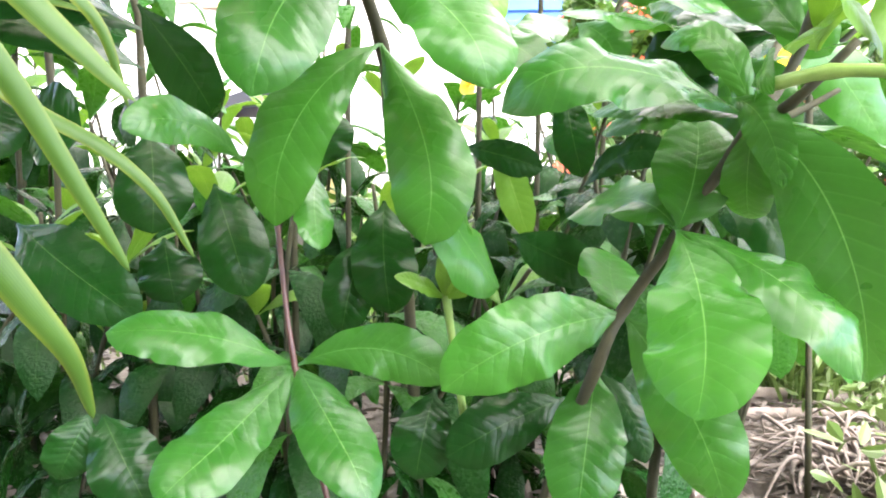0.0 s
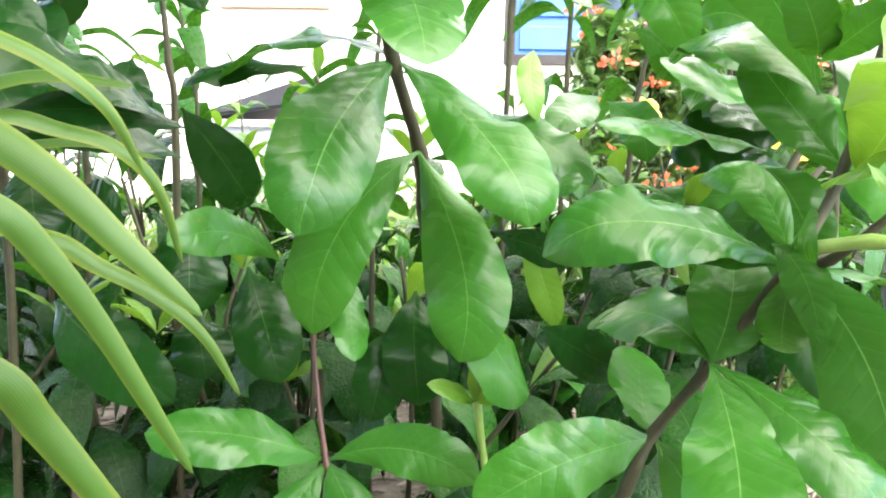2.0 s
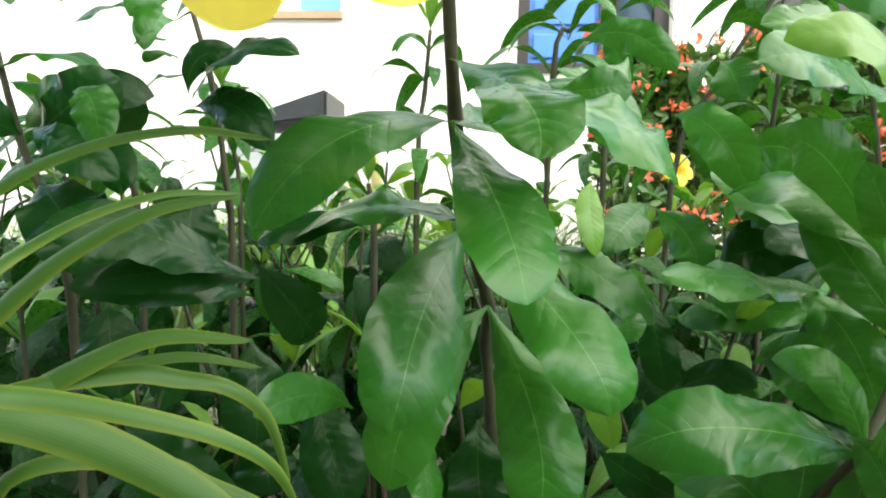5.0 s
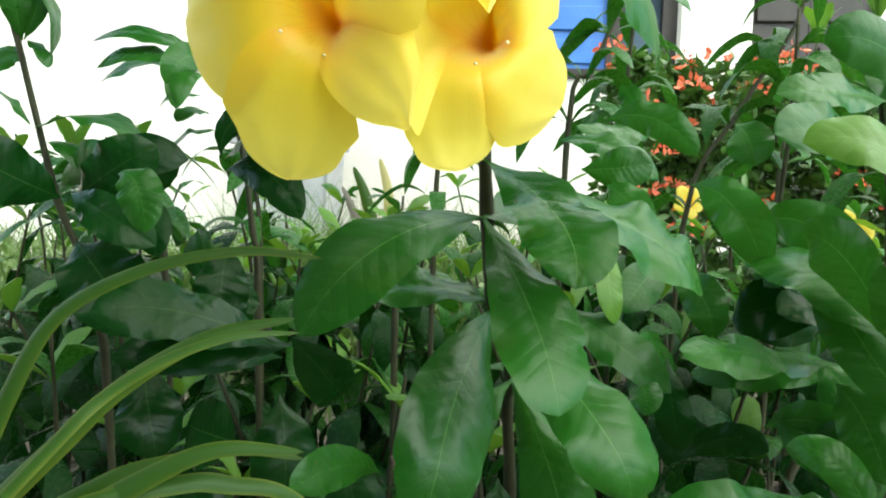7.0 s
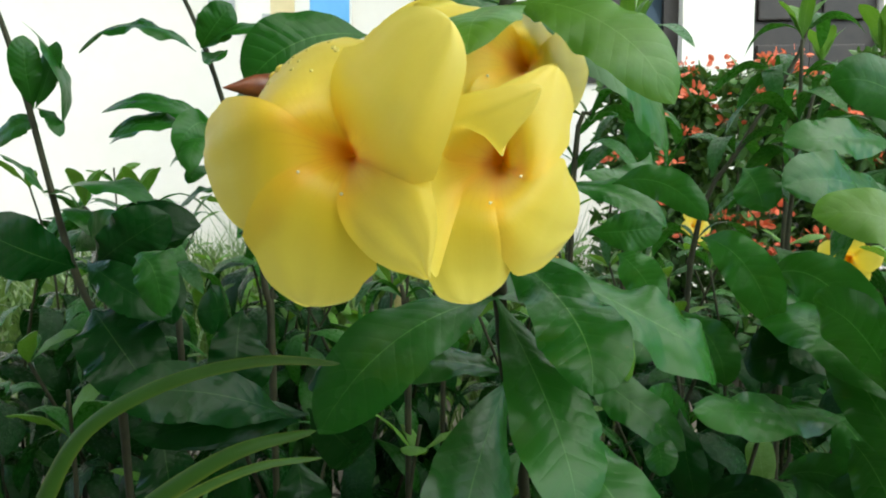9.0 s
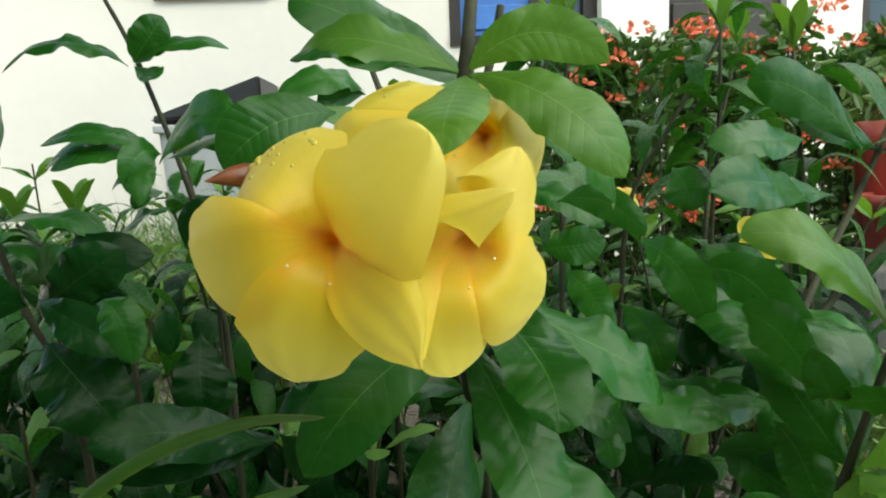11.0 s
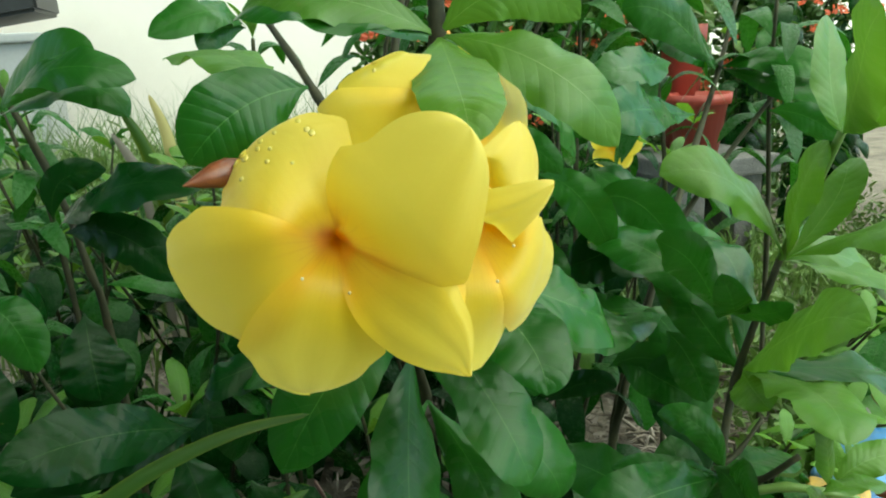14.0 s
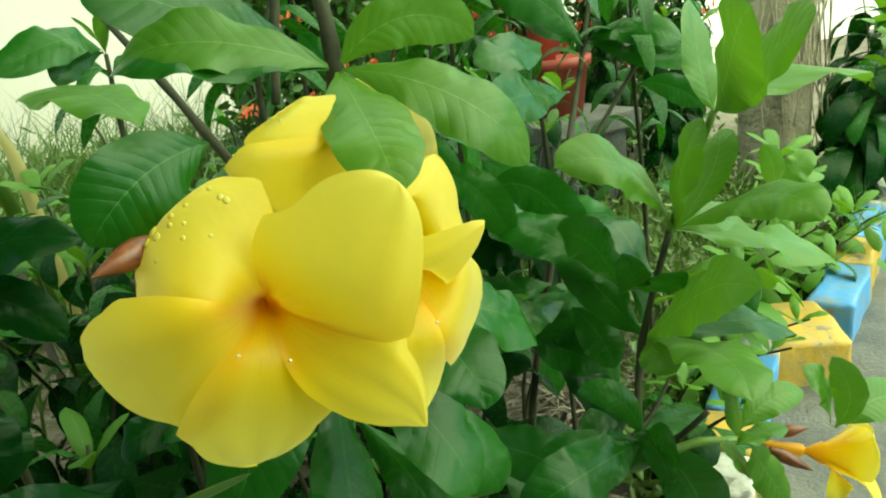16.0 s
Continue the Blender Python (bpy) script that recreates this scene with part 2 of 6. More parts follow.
def young(plant, base, mid, tip, width, roll):
    return leaf(plant, base, mid, tip, width, roll, YOUNG, "fresh yellow-green young leaf")


def stem(plant, pts, r0, r1, material=None, name="stem"):
    bm = bmesh.new()
    tube(bm, pts, r0, r1)
    return part(name, bm, material or STEM, plant)


def red_stem(plant, pts, r0, r1):
    return stem(plant, pts, r0, r1, RED_STEM)


def green_stem(plant, pts, r0, r1):
    return stem(plant, pts, r0, r1, GREEN_STEM)


# ---- structure ----
bm = bmesh.new()
# one sheet of ground to the horizon, finer and uneven near the plants
N_G = 60
for i in range(N_G + 1):
    for j in range(N_G + 1):
        x, y = -4 + 8 * i / N_G, -2 + 7.2 * j / N_G
        h = 0.03 * noise.noise(Vector((x * 2.2, y * 2.2, 0))) + 0.012 * noise.noise(Vector((x * 9, y * 9, 3)))
        if x > 0.55 + 0.25 * max(y - 0.6, 0):
            h = min(h, 0.0)
        bm.verts.new((x, y, h - 0.01))
bm.verts.ensure_lookup_table()
for i in range(N_G):
    for j in range(N_G):
        a = i * (N_G + 1) + j
        bm.faces.new([bm.verts[k] for k in (a, a + N_G + 1, a + N_G + 2, a + 1)])
for x0, x1, y0, y1 in ((-400, -4, -400, 400), (4, 400, -400, 400), (-4, 4, -400, -2), (-4, 4, 5.2, 400)):
    bm.faces.new([bm.verts.new(c) for c in ((x0, y0, -0.01), (x1, y0, -0.01), (x1, y1, -0.01), (x0, y1, -0.01))])
tagged(part("ground", bm, GROUND), "bare brown garden soil with scattered dry litter", "ground", kind="structure")

# house front
WALL_Y = 4.5
wall = thing("wall_house", (0, WALL_Y, 0), "cream painted house wall with windows", "wall", kind="structure")


def wall_piece(x0, x1, z0, z1, y0=WALL_Y, y1=WALL_Y + 0.2, material=WALL, name="wall_panel"):
    return block(name, x0, x1, y0, y1, z0, z1, material, wall)


wall_piece(-9, 0.10, -0.05, 3.4)
wall_piece(0.10, 1.04, -0.05, 1.42)
wall_piece(0.10, 1.04, 2.6, 3.4)
wall_piece(1.04, 1.46, -0.05, 3.4, WALL_Y - 0.12, WALL_Y + 0.2, WHITE, "pillar")
wall_piece(1.46, 2.26, 2.5, 3.4)
wall_piece(2.26, 2.75, -0.05, 3.4)
wall_piece(2.75, 3.5, -0.05, 1.25)
wall_piece(2.75, 3.5, 2.4, 3.4)
wall_piece(3.5, 9, -0.05, 3.4)
block("wall_eave", -9, 9, WALL_Y - 0.7, WALL_Y + 0.3, 3.4, 3.55, WHITE, wall)
door = thing("door_1", (1.86, WALL_Y + 0.1, 0), "dark brown wooden double door in the house front", "door", kind="structure")
block("door_leaf", 1.47, 1.86, WALL_Y + 0.06, WALL_Y + 0.11, 0, 2.5, DARK_FRAME, door)
block("door_leaf", 1.865, 2.25, WALL_Y + 0.06, WALL_Y + 0.11, 0, 2.5, DARK_FRAME, door)
for cx in (1.665, 2.055):
    for z0, z1 in ((0.2, 0.95), (1.1, 1.65), (1.8, 2.35)):
        block("door_panel", cx - 0.13, cx + 0.13, WALL_Y + 0.03, WALL_Y + 0.062, z0, z1, DARK_FRAME, door, bevel=0.01)
GLASS, gnt, gp = mat("window_glass")
gp.inputs["Base Color"].default_value = (0.03, 0.05, 0.07, 1)
gp.inputs["Roughness"].default_value = 0.06
window = thing("window_1", (0.55, WALL_Y, 1.42), "window with dark frame and blue painted shutter", "window", kind="structure")
block("window_frame", 0.10, 1.04, WALL_Y - 0.02, WALL_Y + 0.1, 1.42, 1.48, DARK_FRAME, window)
for x0, x1 in ((0.10, 0.17), (0.61, 0.71), (0.95, 1.04)):
    block("window_post", x0, x1, WALL_Y - 0.01, WALL_Y + 0.1, 1.48, 2.6, DARK_FRAME, window)
block("pane", 0.71, 0.95, WALL_Y + 0.05, WALL_Y + 0.06, 1.48, 2.6, GLASS, window)
block("shutter", 0.17, 0.61, WALL_Y + 0.03, WALL_Y + 0.07, 1.48, 2.6, BLUE, window, "bright blue painted panel")
for k in range(5):
    block("shutter_slat", 0.20, 0.58, WALL_Y + 0.012, WALL_Y + 0.028, 1.52 + k * 0.21, 1.67 + k * 0.21, BLUE, window, bevel=0.006)
window2 = thing("window_2", (3.1, WALL_Y, 1.25), "dark glazed window with a thin frame", "window", kind="structure")
block("pane", 2.75, 3.5, WALL_Y + 0.05, WALL_Y + 0.06, 1.25, 2.4, GLASS, window2)
for x0, x1 in ((2.75, 2.80), (3.1, 3.15), (3.45, 3.5)):
    block("window_post", x0, x1, WALL_Y, WALL_Y + 0.05, 1.25, 2.4, DARK_FRAME, window2)

# an added wall, never in view, keeps light off the low and left leaves
BLOCKER_WALL = plain_material("blocker_wall", (0.10, 0.11, 0.09), (0.24, 0.24, 0.21), 4, 0.95, 40, 0.6, 0.006)
back = thing("wall_blocker", (-2, -1.4, 0), "plain grey wall, unseen, added to block light", "wall", kind="structure")
block("wall_body", -5, 0.5, -1.5, -1.3, -0.05, 2.2, BLOCKER_WALL, back)
block("wall_blocker_side", -0.95, -0.75, -1.297, 0.3, -0.05, 2.3, BLOCKER_WALL, back)

# kerb and road
def kerb_paint(name, worn, dull, fresh):
    """Brushed paint, worn to the concrete in patches."""
    m, nt, p = mat(name)
    n = noise_of(nt, 26.0, 6.0, rough=0.65)
    c = ramp(nt, n, [(0.36, worn), (0.41, dull), (0.62, fresh)])
    c = mix_rgb(nt, math_node(nt, "MULTIPLY", math_node(nt, "GREATER_THAN", noise_of(nt, 150.0, 3.0), 0.66), 0.6), c, worn)
    nt.links.new(c, p.inputs["Base Color"])
    p.inputs["Roughness"].default_value = 0.6
    bump(nt, noise_of(nt, 80.0, 6.0), 0.6, 0.004, p)
    return m


KERB_Y = kerb_paint("kerb_yellow", (0.17, 0.15, 0.11), (0.38, 0.27, 0.09), (0.50, 0.30, 0.04))
KERB_B = kerb_paint("kerb_blue", (0.17, 0.18, 0.18), (0.10, 0.23, 0.42), (0.05, 0.23, 0.56))
KERB_W = kerb_paint("kerb_white", (0.15, 0.15, 0.14), (0.30, 0.30, 0.28), (0.46, 0.46, 0.43))
kerb = thing("kerb", (0.7, 0.75, 0), "kerb of blocks painted blue, yellow and white", "kerb", kind="structure")


def kerb_block(ax, ay, bx, by, width, material, z=0.1):
    d = Vector((bx - ax, by - ay, 0))
    m = Matrix.Translation((ax, ay, 0)) @ Matrix.Rotation(math.atan2(d.y, d.x), 4, "Z")
    bm = bmesh.new()
    box(bm, 0.002, d.length - 0.002, -width, 0, -0.08, z, m)
    bmesh.ops.recalc_face_normals(bm, faces=bm.faces)
    bmesh.ops.bevel(bm, geom=list(bm.edges), offset=0.009, segments=3, affect="EDGES", profile=0.6)
    bmesh.ops.subdivide_edges(bm, edges=[e for e in bm.edges if e.calc_length() > 0.03], cuts=5, use_grid_fill=True)
    for v in bm.verts:
        v.co += 0.007 * noise.noise_vector(v.co * 17) + 0.003 * noise.noise_vector(v.co * 60)
    part("kerb_block", bm, material, kerb)


kerb_block(0.28, 0.48, 0.455, 0.61, 0.085, KERB_W)
kerb_block(0.455, 0.61, 0.535, 0.665, 0.085, KERB_W)
kerb_block(0.535, 0.665, 0.625, 0.729, 0.085, KERB_Y)
kerb_block(0.625, 0.729, 0.806, 0.842, 0.085, KERB_B)
kerb_block(0.806, 0.842, 0.862, 0.878, 0.085, KERB_W)
kerb_block(0.864, 0.787, 0.973, 0.940, 0.139, KERB_Y, 0.104)
kerb_block(1.075, 0.870, 1.290, 0.970, 0.085, KERB_B)
kerb_block(1.290, 0.970, 1.460, 1.050, 0.085, KERB_Y)
kerb_block(1.460, 1.050, 1.700, 1.160, 0.085, KERB_B)
kerb_block(1.700, 1.160, 2.300, 1.430, 0.085, KERB_W)
bm = bmesh.new()
edge = [(0.15, -4.0), (0.38, 0.47), (0.52, 0.57), (0.86, 0.78), (1.0, 0.74), (1.15, 0.84), (1.9, 1.18), (2.6, 1.50), (4.0, 2.0), (9.0, 3.6)]
bm.faces.new([bm.verts.new((x, y, 0.012)) for x, y in edge + [(12, 4.5), (12, -4)]])
bmesh.ops.triangulate(bm, faces=list(bm.faces))
bmesh.ops.recalc_face_normals(bm, faces=bm.faces)
tagged(part("road", bm, ROAD), "worn grey concrete path, damp and stained", "path", kind="structure")

# ---- shrubs near the camera ----
shrub_front = thing("allamanda_shrub", (-0.02, 0.58, 0), "flowering shrub stem with glossy whorled leaves and yellow trumpet blooms", "shrub", "flowering shrubs")
shrub_right = thing("allamanda_shrub", (0.09, 0.55, 0), "shrub branch with broad glossy green leaves", "shrub", "flowering shrubs")
shrub_low = thing("allamanda_shrub", (-0.05, 0.54, 0), "low shrub shoot with red stem and bright leaves", "shrub", "flowering shrubs")
sprout = thing("allamanda_shrub", (0.04, 0.55, 0), "thin young shoot with small yellow-green leaves", "shrub", "flowering shrubs")
shrub_left = thing("allamanda_shrub", (-0.2, 0.68, 0), "dense shrub with dark glossy hanging leaves", "shrub", "flowering shrubs")
shrub_middle = thing("allamanda_shrub", (0.27, 0.82, 0), "dense shrub with broad green leaves and bare stems", "shrub", "flowering shrubs")
shrub_back_right = thing("allamanda_shrub", (0.33, 0.75, 0), "shrub with brown stems and pointed leaves", "shrub", "flowering shrubs")
shrub_behind_flower = thing("allamanda_shrub", (-0.12, 0.55, 0), "shrub with drooping dark leaves behind the blooms", "shrub", "flowering shrubs")
strap_plant = thing("strap_leaf_plant", (-0.42, 0.30, 0), "clump of long arching yellow-green strap leaves", "plant")

PETAL, pnt, pp = mat("petal_yellow")
puv = pnt.nodes.new("ShaderNodeUVMap")
psep = pnt.nodes.new("ShaderNodeSeparateXYZ")
pnt.links.new(puv.outputs[0], psep.inputs[0])
pcol = ramp(pnt, psep.outputs[0], [(0.0, (0.86, 0.42, 0.006)), (0.12, (0.88, 0.49, 0.008)), (0.30, (0.89, 0.57, 0.013)), (0.42, (0.89, 0.65, 0.03)), (0.60, (0.89, 0.71, 0.07)), (1.0, (0.90, 0.76, 0.14))])
pn = noise_of(pnt, 30.0, 3.0)
pcol = mix_rgb(pnt, math_node(pnt, "MULTIPLY", pn, 0.25), pcol, (0.88, 0.74, 0.18))
# fine lengthwise streaks, red in the throat, and a few dark specks
pstreak = math_node(pnt, "SINE", math_node(pnt, "MULTIPLY", psep.outputs[1], 44.0))
pfade = math_node(pnt, "MAXIMUM", math_node(pnt, "SUBTRACT", 1.0, math_node(pnt, "MULTIPLY", psep.outputs[0], 2.6)), 0.0)
pline = math_node(pnt, "MULTIPLY", math_node(pnt, "GREATER_THAN", math_node(pnt, "MULTIPLY", pstreak, noise_of(pnt, 160.0, 2.0)), 0.42), pfade)
pcol = mix_rgb(pnt, math_node(pnt, "MULTIPLY", pline, 0.22), pcol, (0.55, 0.16, 0.01))
pnt.links.new(pcol, pp.inputs["Base Color"])
pp.inputs["Roughness"].default_value = 0.42
pp.inputs["Sheen Weight"].default_value = 0.5
pfan = math_node(pnt, "SINE", math_node(pnt, "ADD", math_node(pnt, "MULTIPLY", psep.outputs[1], 120.0), math_node(pnt, "MULTIPLY", pn, 9.0)))
phigh = math_node(pnt, "ADD", math_node(pnt, "MULTIPLY", pfan, 0.010), math_node(pnt, "ADD", noise_of(pnt, 55.0, 2.0), math_node(pnt, "MULTIPLY", noise_of(pnt, 900.0, 1.0), 0.05)))
bump(pnt, phigh, 0.35, 0.0016, pp)
see_through(pnt, pp, pcol, 0.5)
CALLUS = plain_material("callus_white", (0.78, 0.72, 0.40), (0.84, 0.80, 0.55), 80, 0.6)
WATER, wnt, wp = mat("water_drop")
wp.inputs["Base Color"].default_value = (0.80, 0.70, 0.16, 1)
wp.inputs["Roughness"].default_value = 0.03
wp.inputs["Coat Weight"].default_value = 1.0
see_through(wnt, wp, (0.85, 0.75, 0.20), 0.4)
BUD = plain_material("bud_skin", (0.07, 0.018, 0.016), (0.25, 0.08, 0.03), 120, 0.32)


def revolve(bm, axis_pts, radii, sides=14):
    rings = []
    for i, (p, r) in enumerate(zip(axis_pts, radii)):
        a, b = Vector(axis_pts[max(i - 1, 0)]), Vector(axis_pts[min(i + 1, len(axis_pts) - 1)])
        d = (b - a).normalized()
        x = d.orthogonal().normalized() if not rings else (ref - d * ref.dot(d)).normalized()
        ref = x
        y = d.cross(x)
        rings.append([bm.verts.new(Vector(p) + (x * math.cos(t) + y * math.sin(t)) * r) for t in (2 * math.pi * k / sides for k in range(sides))])
    for a, b in zip(rings, rings[1:]):
        for k in range(sides):
            bm.faces.new((a[k], a[(k + 1) % sides], b[(k + 1) % sides], b[k]))


def sheet(name, rows, uvs, material, parent):
    """A grid of points as one smooth sheet."""
    n, m = len(rows), len(rows[0])
    me = bpy.data.meshes.new(name)
    me.from_pydata([tuple(p) for r in rows for p in r], [], [(a * m + b, a * m + b + 1, a * m + b + m + 1, a * m + b + m) for a in range(n - 1) for b in range(m - 1)])
    flat = [q for r in uvs for q in r]
    lay = me.uv_layers.new(name="UVMap")
    for loop in me.loops:
        lay.data[loop.index].uv = flat[loop.vertex_index]
    for f in me.polygons:
        f.use_smooth = True
    me.materials.append(material)
    ob = new(name, me)
    ob.parent = parent
    return ob


def ring_point(ring, s):
    """A point of the smooth closed line through the five joints of the throat's rim; s from 0 to 5."""
    k = int(math.floor(s))
    t = s - k
    a, b, c, d = (Vector(ring[(k + q) % 5]) for q in (-1, 0, 1, 2))
    return 0.5 * (2 * b + (c - a) * t + (2 * a - 5 * b + 4 * c - d) * t * t + (3 * b - a - 3 * c + d) * t ** 3)


def edge_line(a, s, t, across, u, out):
    """One margin of a lobe, from the rim at a over its shoulder s to the tip t."""
    if u < 0.5:
        p, q, m0, m1, x = a, s, (s - a) * 0.28 + out * 1.05, (t - a) * 0.42, u * 2
    else:
        p, q, m0, m1, x = s, t, (t - a) * 0.68, across, u * 2 - 1
    x2, x3 = x * x, x ** 3
    return p * (2 * x3 - 3 * x2 + 1) + m0 * (x3 - 2 * x2 + x) + q * (3 * x2 - 2 * x3) + m1 * (x3 - x2)


PETAL_ROWS = []


def bloom(plant, ring, deep, root, lobes):
    """A trumpet bloom: a thin tube from root to deep, a flaring bell from there to the rim, and five lobes (shoulder, tip, shoulder, hood, roundness)."""
    a, d = Vector(root), Vector(deep)
    mid = sum((Vector(p) for p in ring), Vector()) / 5
    bm = bmesh.new()
    revolve(bm, [a.lerp(d, t) for t in (0, 0.15, 0.45, 0.7, 0.9, 1.0)], (0.0025, 0.003, 0.0034, 0.0044, 0.0050, 0.0052))
    tube_ob = part("flower", bm, PETAL, plant, "yellow trumpet bloom with an orange throat")
    rows, uvs = [], []
    for k in range(9):
        t = 0.5 * k / 8
        c = d.lerp(mid, t)
        rows.append([c + (ring_point(ring, s / 8) - mid) * (0.06 + 1.0 * t) for s in range(41)])
        uvs.append([(0.30 * t, s / 8) for s in range(41)])
    sheet("throat", rows, uvs, PETAL, tube_ob)
    out_axis = (mid - d).normalized()
    for k, (s0, tip, s1, hood, rnd_tip) in enumerate(lobes):
        SEED[0] += 1
        ph = random.Random(SEED[0]).uniform(0, 6.28)
        s0, t, s1 = Vector(s0), Vector(tip), Vector(s1)
        r0, r1 = ring_point(ring, k - 0.24), ring_point(ring, k + 1.24)
        across = (s1 - s0) * 0.5 * rnd_tip
        ln = (t - (r0 + r1) / 2).length
        up = (s1 - s0).cross(t - (r0 + r1) / 2).normalized()
        if up.dot(out_axis) < 0:
            up = -up
        lift0, lift1 = (((r - mid) * 1.6 + (mid - d) * 0.7).normalized() * ln * 0.52 for r in (r0, r1))
        nu, nv = 26, 16
        rows, uvs = [], []
        # the lobe's share of the bell comes first
        for i in range(12):
            w = i / 12
            over = 0.24 * w ** 3
            c = d.lerp(mid, w)
            rows.append([c + (ring_point(ring, k - over + (1 + 2 * over) * j / nv) - mid) * (0.04 + 0.96 * (0.8 * w + 0.2 * w ** 2.4)) for j in range(nv + 1)])
            uvs.append([(0.30 * w, j / nv) for j in range(nv + 1)])
        for i in range(nu + 1):
            u = i / nu
            u = 1 - (1 - u) ** 1.3
            e0, e1 = edge_line(r0, s0, t, across, u, lift0), edge_line(r1, s1, t, -across, u, lift1)
            # broad from the rim on, one margin over the next lobe's
            swell = 0.20 * math.sin(math.pi * min(u * 1.8, 1.0))
            e0, e1 = e0 + (e0 - e1) * swell * 0.5, e1 + (e1 - e0) * swell * 0.5
            turn = out_axis * ln * 0.030 * math.sin(math.pi * min(u * 1.2, 1.0))
            e0, e1 = e0 + turn, e1 - turn
            wide = (e0 - e1).normalized() * ln * 0.085 * u * u * (1 - u)
            e0, e1 = e0 + wide * math.sin(17 * u + ph), e1 - wide * math.sin(15 * u + 2 * ph)
            row, uvr = [], []
            for j in range(nv + 1):
                v = j / nv
                s = 2 * v - 1
                p = e0.lerp(e1, v)
                arc = ring_point(ring, k - 0.24 + 1.48 * v) - r0.lerp(r1, v)
                dome = (1 - s * s) * math.sin(math.pi * min(u * 0.94, 1)) ** 1.5
                rip = 0.026 * ln * (math.sin(9 * u + 2.2 * s + ph) * s * s * u + 0.7 * math.sin(7 * s + ph) * u ** 4 * (1 - u) * 3)
                crease = -0.016 * ln * math.exp(-(s * 5) ** 2) * math.sin(math.pi * u) - 0.006 * ln * math.sin(11 * s + 2 * ph) * math.sin(math.pi * u)
                p = p + arc * (1 + 4 * u) * (1 - u) ** 3 + up * (hood * ln * dome + rip + crease)
                row.append(p)
                uvr.append((0.30 + 0.70 * u, v))
            rows.append(row)
            uvs.append(uvr)
        # ease the bell into the lobe
        for _ in range(16):
            for i in range(5, 21):
                rows[i] = [rows[i][j] * 0.5 + (rows[i - 1][j] + rows[i + 1][j]) * 0.25 for j in range(nv + 1)]
        sheet("petal", rows, uvs, PETAL, tube_ob)
        PETAL_ROWS.append(rows[12:])
    for k in (1, 2):
        bm = bmesh.new()
        bmesh.ops.create_icosphere(bm, subdivisions=2, radius=0.0007, matrix=Matrix.Translation(Vector(ring[k]) - out_axis * 0.0008))
        part("throat_callus", bm, CALLUS, tube_ob, "tiny white swelling at the throat")
    return tube_ob


def even_lobes(ring, deep, tips, width):
    """Lobes of one width with the given tips."""
    mid = sum((Vector(p) for p in ring), Vector()) / 5
    axis = (mid - Vector(deep)).normalized()
    res = []
    for k, tip in enumerate(tips):
        b, t = ring_point(ring, k + 0.5), Vector(tip)
        out = t - b
        side = axis.cross(out).normalized() * width * 0.5
        if side.dot(Vector(ring[(k + 1) % 5]) - Vector(ring[k])) < 0:
            side = -side
        c = b + out * 0.62 + axis * out.length * 0.08
        res.append((c - side, t, c + side, 0.10, 0.8))
    return res


def dew(flower, rows, u, v, radius):
    """A flat water drop lying on a petal, at a share u of its length and v of its width."""
    i, j = int(u * (len(rows) - 1)), int(v * (len(rows[0]) - 1))
    p = rows[i][j]
    n = (rows[i + 1][j] - p).cross(rows[i][j + 1] - p).normalized()
    if n.y > 0:
        n = -n
    bm = bmesh.new()
    bmesh.ops.create_uvsphere(bm, u_segments=12, v_segments=8, radius=radius)
    bm.transform(Matrix.Translation(p) @ Vector((0, 0, 1)).rotation_difference(n).to_matrix().to_4x4() @ Matrix.Diagonal((1, 1.15, 0.32, 1)))
    part("water_drop", bm, WATER, flower, "clear water drop")


def round_ring(centre, axis, radius, turn=0.0):
    axis = Vector(axis).normalized()
    x = axis.orthogonal().normalized()
    y = axis.cross(x)
    return [Vector(centre) + (x * math.cos(turn + 1.2566 * k) + y * math.sin(turn + 1.2566 * k)) * radius for k in range(5)]


def bud(plant, base, tip, radius):
    bm = bmesh.new()
    a, b = Vector(base), Vector(tip)
    prof = ((0, 0.4), (0.12, 0.75), (0.3, 1.0), (0.5, 0.92), (0.7, 0.62), (0.88, 0.26), (1.0, 0.03))
    revolve(bm, [a.lerp(b, t) for t, _ in prof], [radius * r for _, r in prof], 10)
    return part("bud", bm, BUD, plant, "closed reddish-brown flower bud")


def far_flower(at, size):
    SEED[0] += 1
    rnd = random.Random(SEED[0])
    base = thing("yellow_bloom", at, "small yellow trumpet bloom among the leaves", "flower", "background blooms")
    at = Vector(at)
    face = Vector((rnd.uniform(-0.7, 0.7), -1, rnd.uniform(-0.4, 0.5))).normalized()
    ring = round_ring(at, face, size * 0.13, rnd.uniform(0, 1))
    tips = [at + (p - at).lerp(ring[(k + 1) % 5] - at, 0.5).normalized() * size * rnd.uniform(0.42, 0.55) - face * size * rnd.uniform(-0.05, 0.12) for k, p in enumerate(ring)]
    deep = at - face * size * 0.35
    tube_ob = bloom(base, ring, deep, at - face * size * 0.8, even_lobes(ring, deep, tips, size * 0.40))
    tube_ob.name = "corolla"


